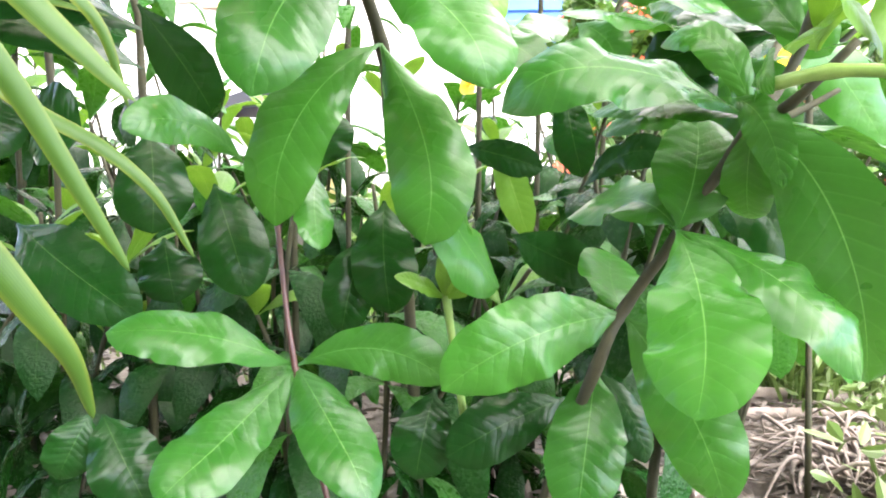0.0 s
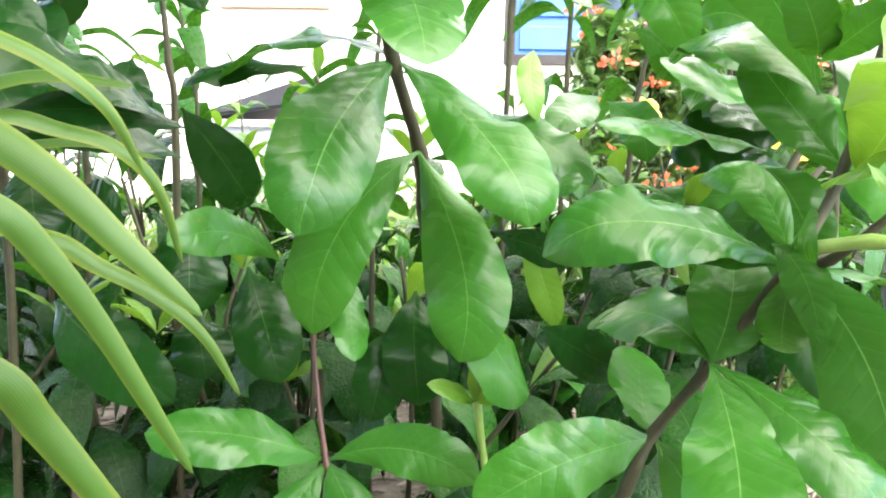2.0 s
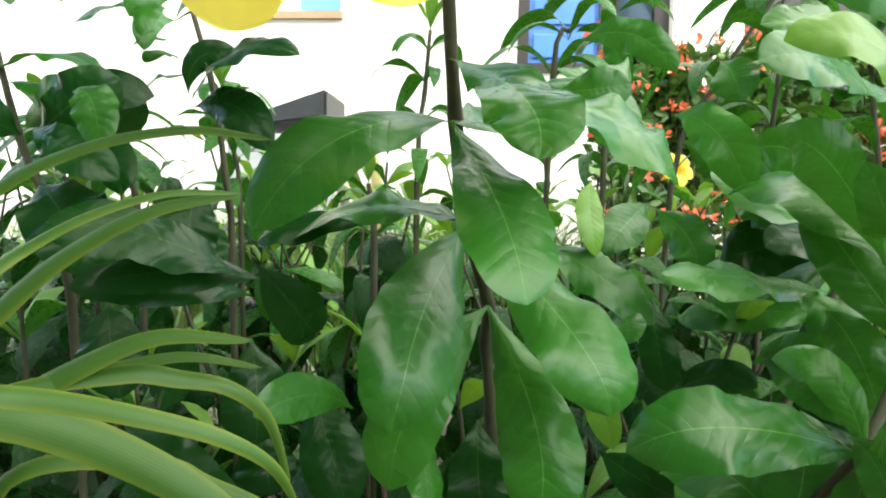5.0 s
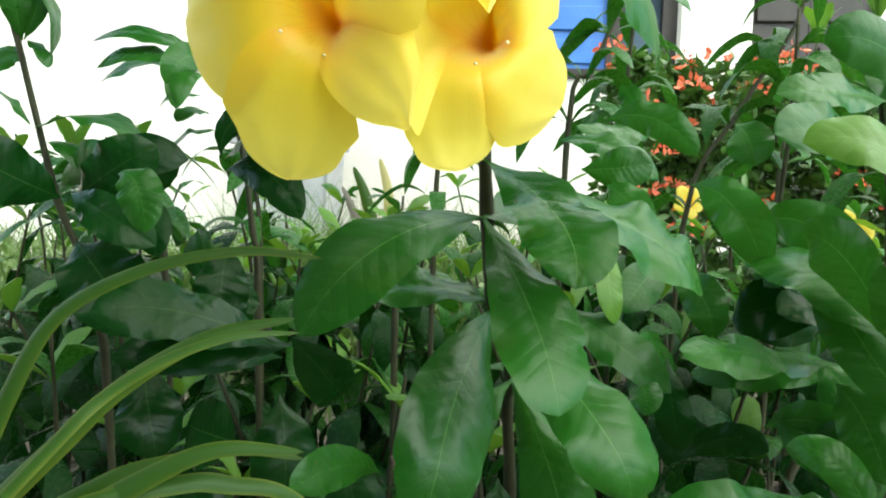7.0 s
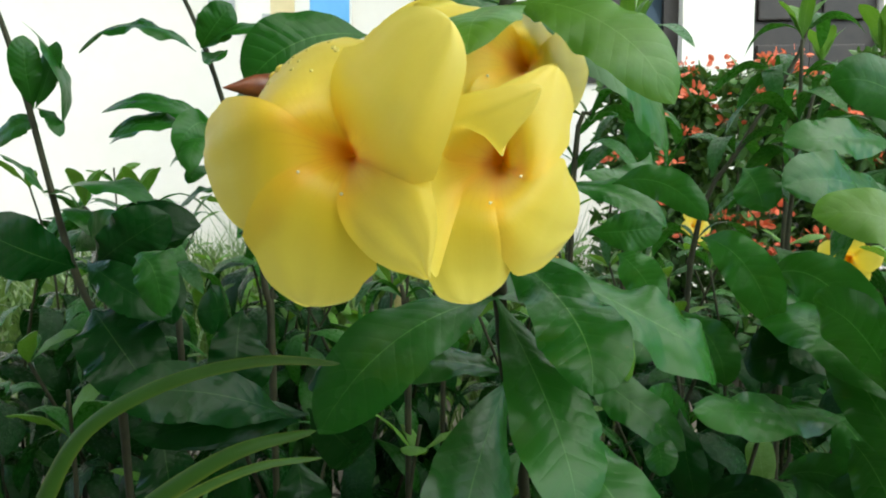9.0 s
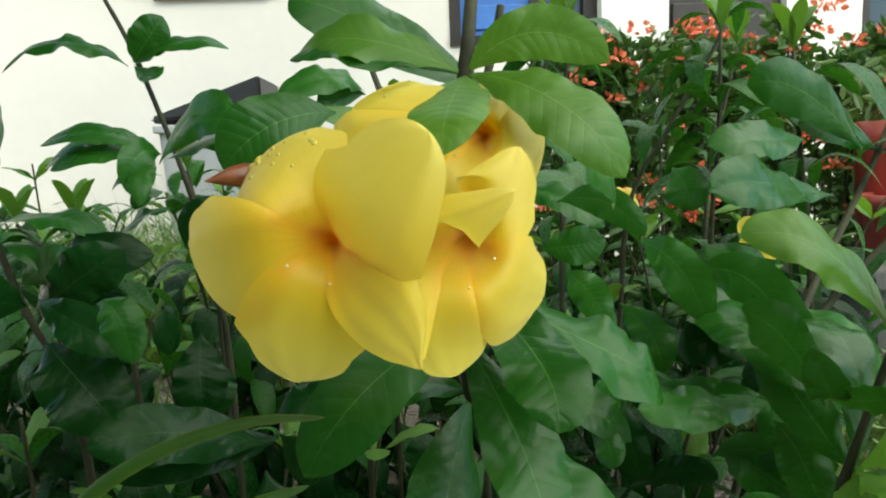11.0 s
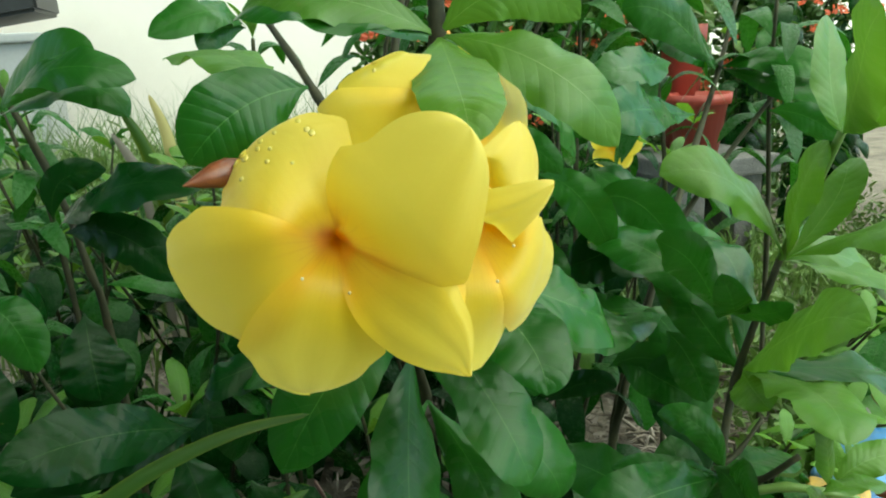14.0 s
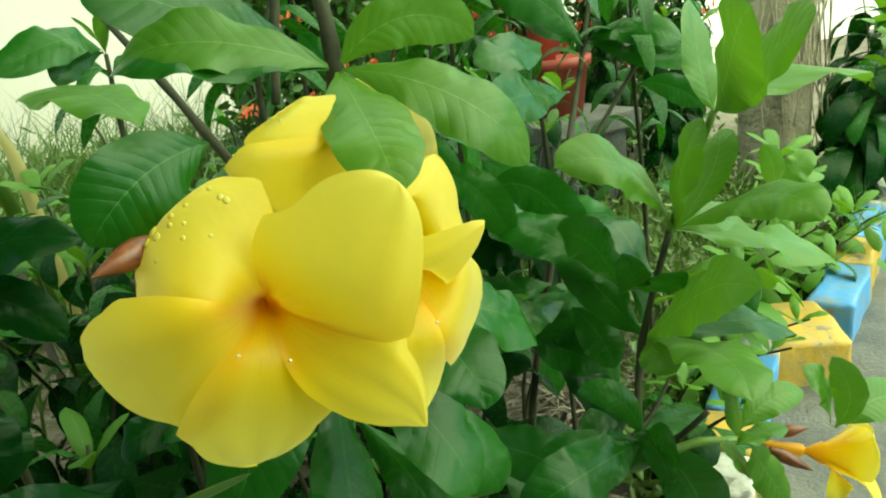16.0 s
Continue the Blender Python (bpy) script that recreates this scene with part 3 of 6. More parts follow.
def strap_material():
    m, nt, p = mat("strap_leaf")
    uv = nt.nodes.new("ShaderNodeUVMap")
    sep = nt.nodes.new("ShaderNodeSeparateXYZ")
    nt.links.new(uv.outputs[0], sep.inputs[0])
    off = math_node(nt, "MULTIPLY", math_node(nt, "ABSOLUTE", math_node(nt, "SUBTRACT", sep.outputs[1], 0.5)), 2.0)
    big = noise_of(nt, 9.0, 3.0)
    lines = math_node(nt, "SINE", math_node(nt, "MULTIPLY", sep.outputs[1], 75.0))
    green = mix_rgb(nt, big, (0.010, 0.046, 0.005), (0.026, 0.082, 0.010))
    pale = math_node(nt, "MULTIPLY", math_node(nt, "MAXIMUM", math_node(nt, "SUBTRACT", math_node(nt, "ADD", off, big), 1.1), 0.0), 1.3)
    c = mix_rgb(nt, math_node(nt, "MINIMUM", pale, 0.7), green, (0.12, 0.14, 0.015))
    c = mix_rgb(nt, math_node(nt, "ADD", math_node(nt, "MULTIPLY", lines, 0.02), 0.03), c, (0.20, 0.28, 0.06))
    nt.links.new(c, p.inputs["Base Color"])
    p.inputs["Roughness"].default_value = 0.45
    p.inputs["Specular IOR Level"].default_value = 0.22
    bump(nt, math_node(nt, "ADD", math_node(nt, "MULTIPLY", lines, 0.03), big), 0.25, 0.001, p)
    see_through(nt, p, mix_rgb(nt, 0.4, c, (0.22, 0.34, 0.03)), 0.2)
    return m


STRAP = strap_material()


def smooth_line(pts, steps):
    """A smooth line through points that keeps even speed where they lie unevenly."""
    pts = [2 * pts[0] - pts[1], *pts, 2 * pts[-1] - pts[-2]]
    line = []
    for i in range(1, len(pts) - 2):
        p = pts[i - 1:i + 3]
        t = [0.0]
        for a, b in zip(p, p[1:]):
            t.append(t[-1] + max((b - a).length, 1e-5) ** 0.5)
        for k in range(steps):
            x = t[1] + (t[2] - t[1]) * k / steps
            a1 = p[0].lerp(p[1], (x - t[0]) / (t[1] - t[0]))
            a2 = p[1].lerp(p[2], (x - t[1]) / (t[2] - t[1]))
            a3 = p[2].lerp(p[3], (x - t[2]) / (t[3] - t[2]))
            b1 = a1.lerp(a2, (x - t[0]) / (t[2] - t[0]))
            b2 = a2.lerp(a3, (x - t[1]) / (t[3] - t[1]))
            line.append(b1.lerp(b2, (x - t[1]) / (t[2] - t[1])))
    line.append(pts[-2])
    return line


def strap(plant, pts, width):
    """A long strap leaf along a smooth line, folded along its middle."""
    SEED[0] += 1
    pts = [Vector(p) for p in pts]
    line = smooth_line(pts, 9)
    m = len(line) - 1
    verts, uvs, faces = [], [], []
    for i, p in enumerate(line):
        u = i / m
        d = (line[min(i + 1, m)] - line[max(i - 1, 0)]).normalized()
        nz = (Vector((0, -0.8, 0.6)) - d * Vector((0, -0.8, 0.6)).dot(d)).normalized()
        s = d.cross(nz)
        w = 1.05 * width * min(1.0, 0.5 + u) * max(1 - u, 0.0) ** 0.42 * 1.25
        for j in range(5):
            v = j / 2 - 1
            verts.append(tuple(p + s * v * 0.5 * w + nz * (0.10 - 0.16 * v * v) * w))
            uvs.append((u, j / 4))
    for i in range(m):
        for j in range(4):
            a = i * 5 + j
            faces.append((a, a + 1, a + 6, a + 5))
    me = bpy.data.meshes.new("strap_leaf")
    me.from_pydata(verts, [], faces)
    lay = me.uv_layers.new(name="UVMap")
    for loop in me.loops:
        lay.data[loop.index].uv = uvs[loop.vertex_index]
    for f in me.polygons:
        f.use_smooth = True
    me.materials.append(STRAP)
    return hang("strap_leaf", me, plant, Matrix.Identity(4))



# shrub_front
stem(shrub_front, [(-0.008, 0.730, -0.010), (-0.008, 0.670, 0.149), (-0.014, 0.616, 0.343), (-0.021, 0.568, 0.432), (-0.019, 0.511, 0.470), (-0.036, 0.474, 0.532), (-0.042, 0.439, 0.596), (-0.046, 0.392, 0.688), (-0.040, 0.339, 0.754), (-0.028, 0.405, 0.841)], 0.0055, 0.0036)
leaf(shrub_front, (-0.019, 0.503, 0.470), (0.013, 0.461, 0.390), (0.015, 0.448, 0.334), 0.056, 3)
leaf(shrub_front, (-0.019, 0.503, 0.470), (-0.063, 0.462, 0.416), (-0.084, 0.459, 0.346), 0.053, -6)
leaf(shrub_front, (-0.019, 0.503, 0.470), (0.025, 0.478, 0.358), (0.067, 0.500, 0.302), 0.058, -42)
leaf(shrub_front, (-0.034, 0.481, 0.530), (-0.056, 0.411, 0.473), (-0.066, 0.376, 0.418), 0.061, -27)
leaf(shrub_front, (-0.034, 0.481, 0.530), (0.032, 0.426, 0.473), (0.056, 0.403, 0.425), 0.057, -15)
leaf(shrub_front, (-0.034, 0.481, 0.530), (-0.098, 0.476, 0.541), (-0.166, 0.503, 0.520), 0.048, 39)
leaf(shrub_front, (-0.044, 0.430, 0.593), (-0.017, 0.367, 0.540), (0.001, 0.334, 0.496), 0.052, -15)
leaf(shrub_front, (-0.044, 0.430, 0.593), (-0.097, 0.372, 0.577), (-0.141, 0.350, 0.528), 0.051, 11)
leaf(shrub_front, (-0.045, 0.418, 0.629), (-0.004, 0.351, 0.597), (0.003, 0.314, 0.564), 0.047, -9)
leaf(shrub_front, (-0.045, 0.418, 0.629), (0.040, 0.380, 0.591), (0.085, 0.384, 0.564), 0.054, -35)
leaf(shrub_front, (-0.044, 0.430, 0.593), (-0.009, 0.480, 0.599), (0.027, 0.560, 0.599), 0.053, -7)
young(shrub_front, (-0.040, 0.338, 0.754), (-0.049, 0.283, 0.736), (-0.056, 0.248, 0.719), 0.037, 15)
young(shrub_front, (-0.040, 0.338, 0.754), (-0.001, 0.302, 0.739), (0.033, 0.290, 0.702), 0.037, -6)
young(shrub_front, (-0.040, 0.338, 0.754), (-0.005, 0.328, 0.772), (0.037, 0.337, 0.758), 0.028, 33)
young(shrub_front, (-0.040, 0.338, 0.754), (-0.092, 0.337, 0.772), (-0.130, 0.353, 0.772), 0.034, 11)
leaf(shrub_front, (-0.040, 0.338, 0.754), (-0.097, 0.341, 0.771), (-0.132, 0.360, 0.774), 0.035, 29)
leaf(shrub_front, (-0.040, 0.338, 0.754), (0.019, 0.345, 0.722), (0.060, 0.387, 0.684), 0.047, -24)

# shrub_right
stem(shrub_right, [(0.098, 0.575, -0.010), (0.098, 0.515, 0.139), (0.124, 0.450, 0.255), (0.142, 0.459, 0.290), (0.171, 0.444, 0.338), (0.205, 0.420, 0.403)], 0.0042, 0.0034)
stem(shrub_right, [(0.205, 0.420, 0.403), (0.212, 0.389, 0.407), (0.236, 0.371, 0.435)], 0.003, 0.0024)
stem(shrub_right, [(0.205, 0.420, 0.403), (0.230, 0.428, 0.408), (0.262, 0.440, 0.424)], 0.0026, 0.0016)
leaf(shrub_right, (0.201, 0.409, 0.402), (0.121, 0.383, 0.426), (0.064, 0.385, 0.412), 0.050, 15)
leaf(shrub_right, (0.201, 0.409, 0.402), (0.157, 0.415, 0.413), (0.117, 0.440, 0.414), 0.033, 22)
leaf(shrub_right, (0.168, 0.435, 0.341), (0.179, 0.439, 0.377), (0.186, 0.460, 0.414), 0.051, -11)
leaf(shrub_right, (0.168, 0.435, 0.341), (0.162, 0.366, 0.298), (0.147, 0.329, 0.258), 0.058, 21)
leaf(shrub_right, (0.168, 0.435, 0.341), (0.211, 0.383, 0.314), (0.241, 0.363, 0.274), 0.044, -13)
leaf(shrub_right, (0.142, 0.458, 0.287), (0.145, 0.506, 0.308), (0.158, 0.578, 0.326), 0.046, 6)
leaf(shrub_right, (0.142, 0.458, 0.287), (0.082, 0.433, 0.279), (0.029, 0.428, 0.244), 0.051, -15)
leaf(shrub_right, (0.129, 0.480, 0.248), (0.117, 0.447, 0.213), (0.110, 0.430, 0.165), 0.049, 7)
leaf(shrub_right, (0.142, 0.458, 0.287), (0.174, 0.425, 0.238), (0.194, 0.420, 0.180), 0.049, 20)
dark_leaf(shrub_right, (0.129, 0.480, 0.248), (0.150, 0.462, 0.221), (0.158, 0.460, 0.192), 0.024, -8)
leaf(shrub_right, (0.201, 0.409, 0.402), (0.237, 0.390, 0.344), (0.269, 0.411, 0.251), 0.058, 32)
leaf(shrub_right, (0.168, 0.435, 0.341), (0.149, 0.486, 0.364), (0.114, 0.573, 0.348), 0.053, -2)
leaf(shrub_right, (0.201, 0.409, 0.402), (0.204, 0.419, 0.366), (0.213, 0.440, 0.345), 0.029, 33)
leaf(shrub_right, (0.201, 0.409, 0.402), (0.194, 0.384, 0.423), (0.186, 0.360, 0.409), 0.021, 103)
leaf(shrub_right, (0.201, 0.409, 0.402), (0.180, 0.416, 0.446), (0.158, 0.441, 0.451), 0.026, -12)
leaf(shrub_right, (0.241, 0.475, 0.509), (0.203, 0.520, 0.559), (0.179, 0.599, 0.564), 0.054, 1)
leaf(shrub_right, (0.241, 0.475, 0.509), (0.198, 0.455, 0.570), (0.169, 0.461, 0.588), 0.039, -37)
leaf(shrub_right, (0.225, 0.450, 0.528), (0.216, 0.430, 0.536), (0.197, 0.420, 0.571), 0.029, -54)
leaf(shrub_right, (0.229, 0.450, 0.524), (0.235, 0.419, 0.533), (0.245, 0.400, 0.543), 0.025, 59)
young(shrub_right, (0.268, 0.392, 0.674), (0.207, 0.326, 0.720), (0.165, 0.285, 0.753), 0.058, -172)
young(shrub_right, (0.268, 0.392, 0.674), (0.238, 0.327, 0.715), (0.223, 0.284, 0.746), 0.050, 171)
young(shrub_right, (0.268, 0.392, 0.674), (0.266, 0.403, 0.711), (0.281, 0.425, 0.757), 0.032, -2)
young(shrub_right, (0.268, 0.392, 0.674), (0.337, 0.380, 0.692), (0.432, 0.380, 0.677), 0.058, -58)
young(shrub_right, (0.274, 0.441, 0.567), (0.259, 0.418, 0.628), (0.263, 0.400, 0.669), 0.040, -115)
young(shrub_right, (0.274, 0.441, 0.567), (0.303, 0.425, 0.617), (0.324, 0.440, 0.647), 0.034, -70)
young(shrub_right, (0.274, 0.441, 0.567), (0.215, 0.437, 0.640), (0.160, 0.448, 0.649), 0.051, 22)
young(shrub_right, (0.274, 0.441, 0.567), (0.285, 0.362, 0.608), (0.287, 0.316, 0.602), 0.047, -4)
young(shrub_right, (0.274, 0.441, 0.567), (0.332, 0.427, 0.559), (0.388, 0.430, 0.496), 0.048, -28)
young(shrub_right, (0.274, 0.441, 0.567), (0.349, 0.389, 0.547), (0.421, 0.389, 0.513), 0.058, -46)
young(shrub_right, (0.264, 0.472, 0.455), (0.238, 0.385, 0.528), (0.220, 0.328, 0.569), 0.058, -179)
young(shrub_right, (0.264, 0.472, 0.455), (0.248, 0.438, 0.460), (0.240, 0.409, 0.454), 0.038, 70)
young(shrub_right, (0.264, 0.472, 0.455), (0.234, 0.371, 0.492), (0.205, 0.305, 0.497), 0.058, 47)
leaf(shrub_right, (0.264, 0.472, 0.455), (0.350, 0.435, 0.458), (0.424, 0.442, 0.424), 0.058, -56)
leaf(shrub_right, (0.264, 0.472, 0.455), (0.229, 0.496, 0.505), (0.218, 0.532, 0.551), 0.044, -22)
leaf(shrub_right, (0.264, 0.472, 0.455), (0.272, 0.504, 0.543), (0.258, 0.560, 0.556), 0.048, 8)
leaf(shrub_right, (0.190, 0.410, 0.414), (0.202, 0.393, 0.398), (0.207, 0.385, 0.363), 0.024, 30)
young(shrub_right, (0.273, 0.370, 0.402), (0.303, 0.366, 0.419), (0.343, 0.360, 0.418), 0.028, -22)
leaf(shrub_right, (0.198, 0.420, 0.402), (0.245, 0.423, 0.398), (0.302, 0.440, 0.381), 0.039, -59)
young(shrub_right, (0.220, 0.325, 0.440), (0.213, 0.325, 0.472), (0.214, 0.330, 0.498), 0.021, 9)
young(shrub_right, (0.213, 0.310, 0.446), (0.227, 0.307, 0.421), (0.249, 0.300, 0.376), 0.029, 10)
young(shrub_right, (0.195, 0.310, 0.454), (0.220, 0.311, 0.454), (0.255, 0.315, 0.446), 0.022, -69)
young(shrub_right, (0.246, 0.270, 0.469), (0.247, 0.263, 0.497), (0.246, 0.275, 0.520), 0.022, -56)
young(shrub_right, (0.246, 0.270, 0.469), (0.277, 0.266, 0.481), (0.314, 0.260, 0.472), 0.031, -19)
young(shrub_right, (0.249, 0.275, 0.467), (0.238, 0.273, 0.501), (0.226, 0.280, 0.519), 0.021, 10)
young(shrub_right, (0.192, 0.320, 0.452), (0.208, 0.320, 0.434), (0.232, 0.321, 0.406), 0.022, -27)
stem(shrub_right, [(0.205, 0.420, 0.403), (0.250, 0.462, 0.455), (0.272, 0.445, 0.567)], 0.0036, 0.003)
green_stem(shrub_right, [(0.272, 0.445, 0.567), (0.274, 0.420, 0.625), (0.268, 0.392, 0.676)], 0.0034, 0.003)

# shrub_low
red_stem(shrub_low, [(-0.049, 0.507, 0.114), (-0.083, 0.514, 0.240), (-0.102, 0.532, 0.351), (-0.116, 0.552, 0.386)], 0.0022, 0.0018)
leaf(shrub_low, (-0.083, 0.519, 0.239), (-0.111, 0.442, 0.210), (-0.133, 0.400, 0.186), 0.050, 2)
leaf(shrub_low, (-0.083, 0.519, 0.239), (-0.043, 0.458, 0.216), (-0.013, 0.420, 0.181), 0.048, -23)
leaf(shrub_low, (-0.083, 0.519, 0.239), (-0.136, 0.481, 0.264), (-0.198, 0.466, 0.271), 0.047, 23)
leaf(shrub_low, (-0.083, 0.519, 0.239), (-0.022, 0.506, 0.258), (0.030, 0.507, 0.231), 0.041, 7)
leaf(shrub_low, (-0.119, 0.512, 0.387), (-0.140, 0.466, 0.411), (-0.167, 0.434, 0.402), 0.033, -21)
leaf(shrub_low, (-0.067, 0.515, 0.381), (-0.059, 0.481, 0.355), (-0.053, 0.462, 0.327), 0.028, -30)

# sprout
green_stem(sprout, [(0.042, 0.514, 0.196), (0.028, 0.506, 0.291), (0.027, 0.507, 0.315)], 0.003, 0.0025)
young(sprout, (0.027, 0.506, 0.291), (0.013, 0.493, 0.302), (-0.006, 0.485, 0.309), 0.015, 20)
young(sprout, (0.027, 0.506, 0.291), (0.027, 0.493, 0.307), (0.028, 0.487, 0.327), 0.014, -10)
young(sprout, (0.027, 0.506, 0.291), (0.030, 0.495, 0.313), (0.042, 0.488, 0.333), 0.017, -49)
young(sprout, (0.027, 0.506, 0.291), (0.039, 0.494, 0.300), (0.056, 0.488, 0.308), 0.013, 4)

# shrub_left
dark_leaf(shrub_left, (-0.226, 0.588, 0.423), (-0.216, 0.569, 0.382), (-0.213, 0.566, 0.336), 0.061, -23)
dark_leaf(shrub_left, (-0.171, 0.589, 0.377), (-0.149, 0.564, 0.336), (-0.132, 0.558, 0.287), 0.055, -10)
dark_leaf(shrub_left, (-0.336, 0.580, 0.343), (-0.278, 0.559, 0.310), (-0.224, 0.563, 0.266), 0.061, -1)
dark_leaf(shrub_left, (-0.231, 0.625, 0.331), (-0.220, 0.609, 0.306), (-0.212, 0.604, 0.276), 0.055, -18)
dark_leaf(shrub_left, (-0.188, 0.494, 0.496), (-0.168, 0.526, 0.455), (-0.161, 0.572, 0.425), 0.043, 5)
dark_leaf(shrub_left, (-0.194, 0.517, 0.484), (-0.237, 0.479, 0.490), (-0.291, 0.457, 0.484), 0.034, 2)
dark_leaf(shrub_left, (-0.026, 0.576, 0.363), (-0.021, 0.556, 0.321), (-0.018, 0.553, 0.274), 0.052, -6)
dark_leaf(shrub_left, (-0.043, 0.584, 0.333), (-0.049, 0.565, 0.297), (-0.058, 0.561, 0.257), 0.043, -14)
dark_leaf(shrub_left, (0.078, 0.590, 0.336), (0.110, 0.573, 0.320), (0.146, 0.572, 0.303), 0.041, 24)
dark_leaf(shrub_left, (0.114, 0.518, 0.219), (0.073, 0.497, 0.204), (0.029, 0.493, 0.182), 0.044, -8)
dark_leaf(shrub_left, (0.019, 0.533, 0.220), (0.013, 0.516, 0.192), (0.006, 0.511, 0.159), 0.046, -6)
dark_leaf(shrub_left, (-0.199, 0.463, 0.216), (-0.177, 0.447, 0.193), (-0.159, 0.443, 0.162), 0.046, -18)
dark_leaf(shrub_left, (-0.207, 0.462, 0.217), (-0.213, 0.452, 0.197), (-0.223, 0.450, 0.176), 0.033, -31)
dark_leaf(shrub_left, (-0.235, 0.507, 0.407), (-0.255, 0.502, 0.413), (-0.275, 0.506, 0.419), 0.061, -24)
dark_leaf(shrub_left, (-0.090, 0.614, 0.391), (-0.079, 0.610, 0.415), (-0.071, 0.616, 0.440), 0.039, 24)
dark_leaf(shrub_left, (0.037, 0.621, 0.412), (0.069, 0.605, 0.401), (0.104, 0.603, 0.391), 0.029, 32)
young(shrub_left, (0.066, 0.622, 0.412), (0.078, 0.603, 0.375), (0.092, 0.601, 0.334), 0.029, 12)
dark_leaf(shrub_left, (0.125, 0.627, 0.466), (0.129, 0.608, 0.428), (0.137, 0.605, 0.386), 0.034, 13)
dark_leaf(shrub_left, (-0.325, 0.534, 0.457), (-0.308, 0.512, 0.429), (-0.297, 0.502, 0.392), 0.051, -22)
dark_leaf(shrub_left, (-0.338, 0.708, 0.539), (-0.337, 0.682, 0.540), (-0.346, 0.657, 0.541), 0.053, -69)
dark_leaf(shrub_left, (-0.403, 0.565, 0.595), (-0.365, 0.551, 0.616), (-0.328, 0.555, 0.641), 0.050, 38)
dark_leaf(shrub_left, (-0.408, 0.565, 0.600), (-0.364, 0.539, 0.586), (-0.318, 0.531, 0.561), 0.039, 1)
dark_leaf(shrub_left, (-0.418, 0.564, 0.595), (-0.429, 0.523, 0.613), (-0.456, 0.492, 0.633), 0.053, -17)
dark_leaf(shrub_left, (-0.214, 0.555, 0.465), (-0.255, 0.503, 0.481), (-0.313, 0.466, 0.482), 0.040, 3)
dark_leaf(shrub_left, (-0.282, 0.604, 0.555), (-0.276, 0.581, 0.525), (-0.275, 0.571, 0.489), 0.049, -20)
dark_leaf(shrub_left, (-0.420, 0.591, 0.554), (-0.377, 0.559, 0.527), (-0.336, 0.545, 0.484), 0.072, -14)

# shrub_middle
leaf(shrub_middle, (0.285, 0.651, 0.450), (0.226, 0.666, 0.450), (0.169, 0.706, 0.437), 0.046, 12)
leaf(shrub_middle, (0.146, 0.715, 0.544), (0.166, 0.674, 0.516), (0.173, 0.655, 0.483), 0.041, 25)
leaf(shrub_middle, (0.139, 0.722, 0.550), (0.109, 0.675, 0.530), (0.088, 0.646, 0.507), 0.043, -3)
leaf(shrub_middle, (0.234, 0.793, 0.586), (0.242, 0.725, 0.559), (0.243, 0.686, 0.530), 0.047, 37)
leaf(shrub_middle, (0.166, 0.702, 0.612), (0.201, 0.720, 0.596), (0.226, 0.760, 0.574), 0.038, 50)
leaf(shrub_middle, (0.196, 0.620, 0.590), (0.233, 0.584, 0.583), (0.278, 0.567, 0.503), 0.050, 33)
leaf(shrub_middle, (0.350, 0.720, 0.718), (0.281, 0.676, 0.720), (0.223, 0.660, 0.717), 0.051, 8)
leaf(shrub_middle, (0.344, 0.700, 0.654), (0.267, 0.640, 0.679), (0.206, 0.612, 0.673), 0.058, 1)
leaf(shrub_middle, (0.128, 0.800, 0.714), (0.104, 0.760, 0.683), (0.046, 0.740, 0.690), 0.038, 3)
leaf(shrub_middle, (0.031, 0.550, 0.632), (0.057, 0.542, 0.632), (0.086, 0.544, 0.638), 0.033, 29)
young(shrub_middle, (0.065, 0.600, 0.566), (0.063, 0.579, 0.539), (0.068, 0.570, 0.505), 0.024, -9)
leaf(shrub_middle, (0.028, 0.600, 0.512), (0.063, 0.566, 0.492), (0.112, 0.550, 0.456), 0.041, -10)
leaf(shrub_middle, (0.088, 0.600, 0.487), (0.124, 0.642, 0.454), (0.164, 0.713, 0.395), 0.058, -10)
leaf(shrub_middle, (0.081, 0.580, 0.466), (0.088, 0.544, 0.456), (0.084, 0.523, 0.444), 0.027, 21)
dark_leaf(shrub_middle, (0.374, 0.780, 0.543), (0.308, 0.748, 0.526), (0.253, 0.740, 0.506), 0.047, 4)
dark_leaf(shrub_middle, (0.348, 0.780, 0.490), (0.294, 0.749, 0.484), (0.245, 0.740, 0.474), 0.042, -19)
leaf(shrub_middle, (0.205, 0.600, 0.414), (0.236, 0.576, 0.429), (0.270, 0.560, 0.407), 0.037, 23)
leaf(shrub_middle, (0.250, 0.580, 0.452), (0.267, 0.557, 0.430), (0.283, 0.550, 0.392), 0.031, 31)
leaf(shrub_middle, (0.213, 0.600, 0.428), (0.239, 0.569, 0.410), (0.280, 0.550, 0.383), 0.047, 22)
leaf(shrub_middle, (0.239, 0.550, 0.468), (0.252, 0.529, 0.443), (0.267, 0.520, 0.399), 0.043, 29)
dark_leaf(shrub_middle, (0.139, 0.620, 0.375), (0.170, 0.596, 0.402), (0.202, 0.580, 0.399), 0.030, 8)
leaf(shrub_middle, (0.044, 0.500, 0.618), (0.057, 0.486, 0.605), (0.072, 0.480, 0.581), 0.029, 19)
leaf(shrub_middle, (0.047, 0.550, 0.671), (0.083, 0.527, 0.672), (0.113, 0.520, 0.642), 0.028, 27)
leaf(shrub_middle, (0.137, 0.620, 0.625), (0.162, 0.581, 0.608), (0.181, 0.560, 0.557), 0.042, 27)
leaf(shrub_middle, (0.223, 0.680, 0.615), (0.250, 0.630, 0.586), (0.289, 0.600, 0.550), 0.044, 5)
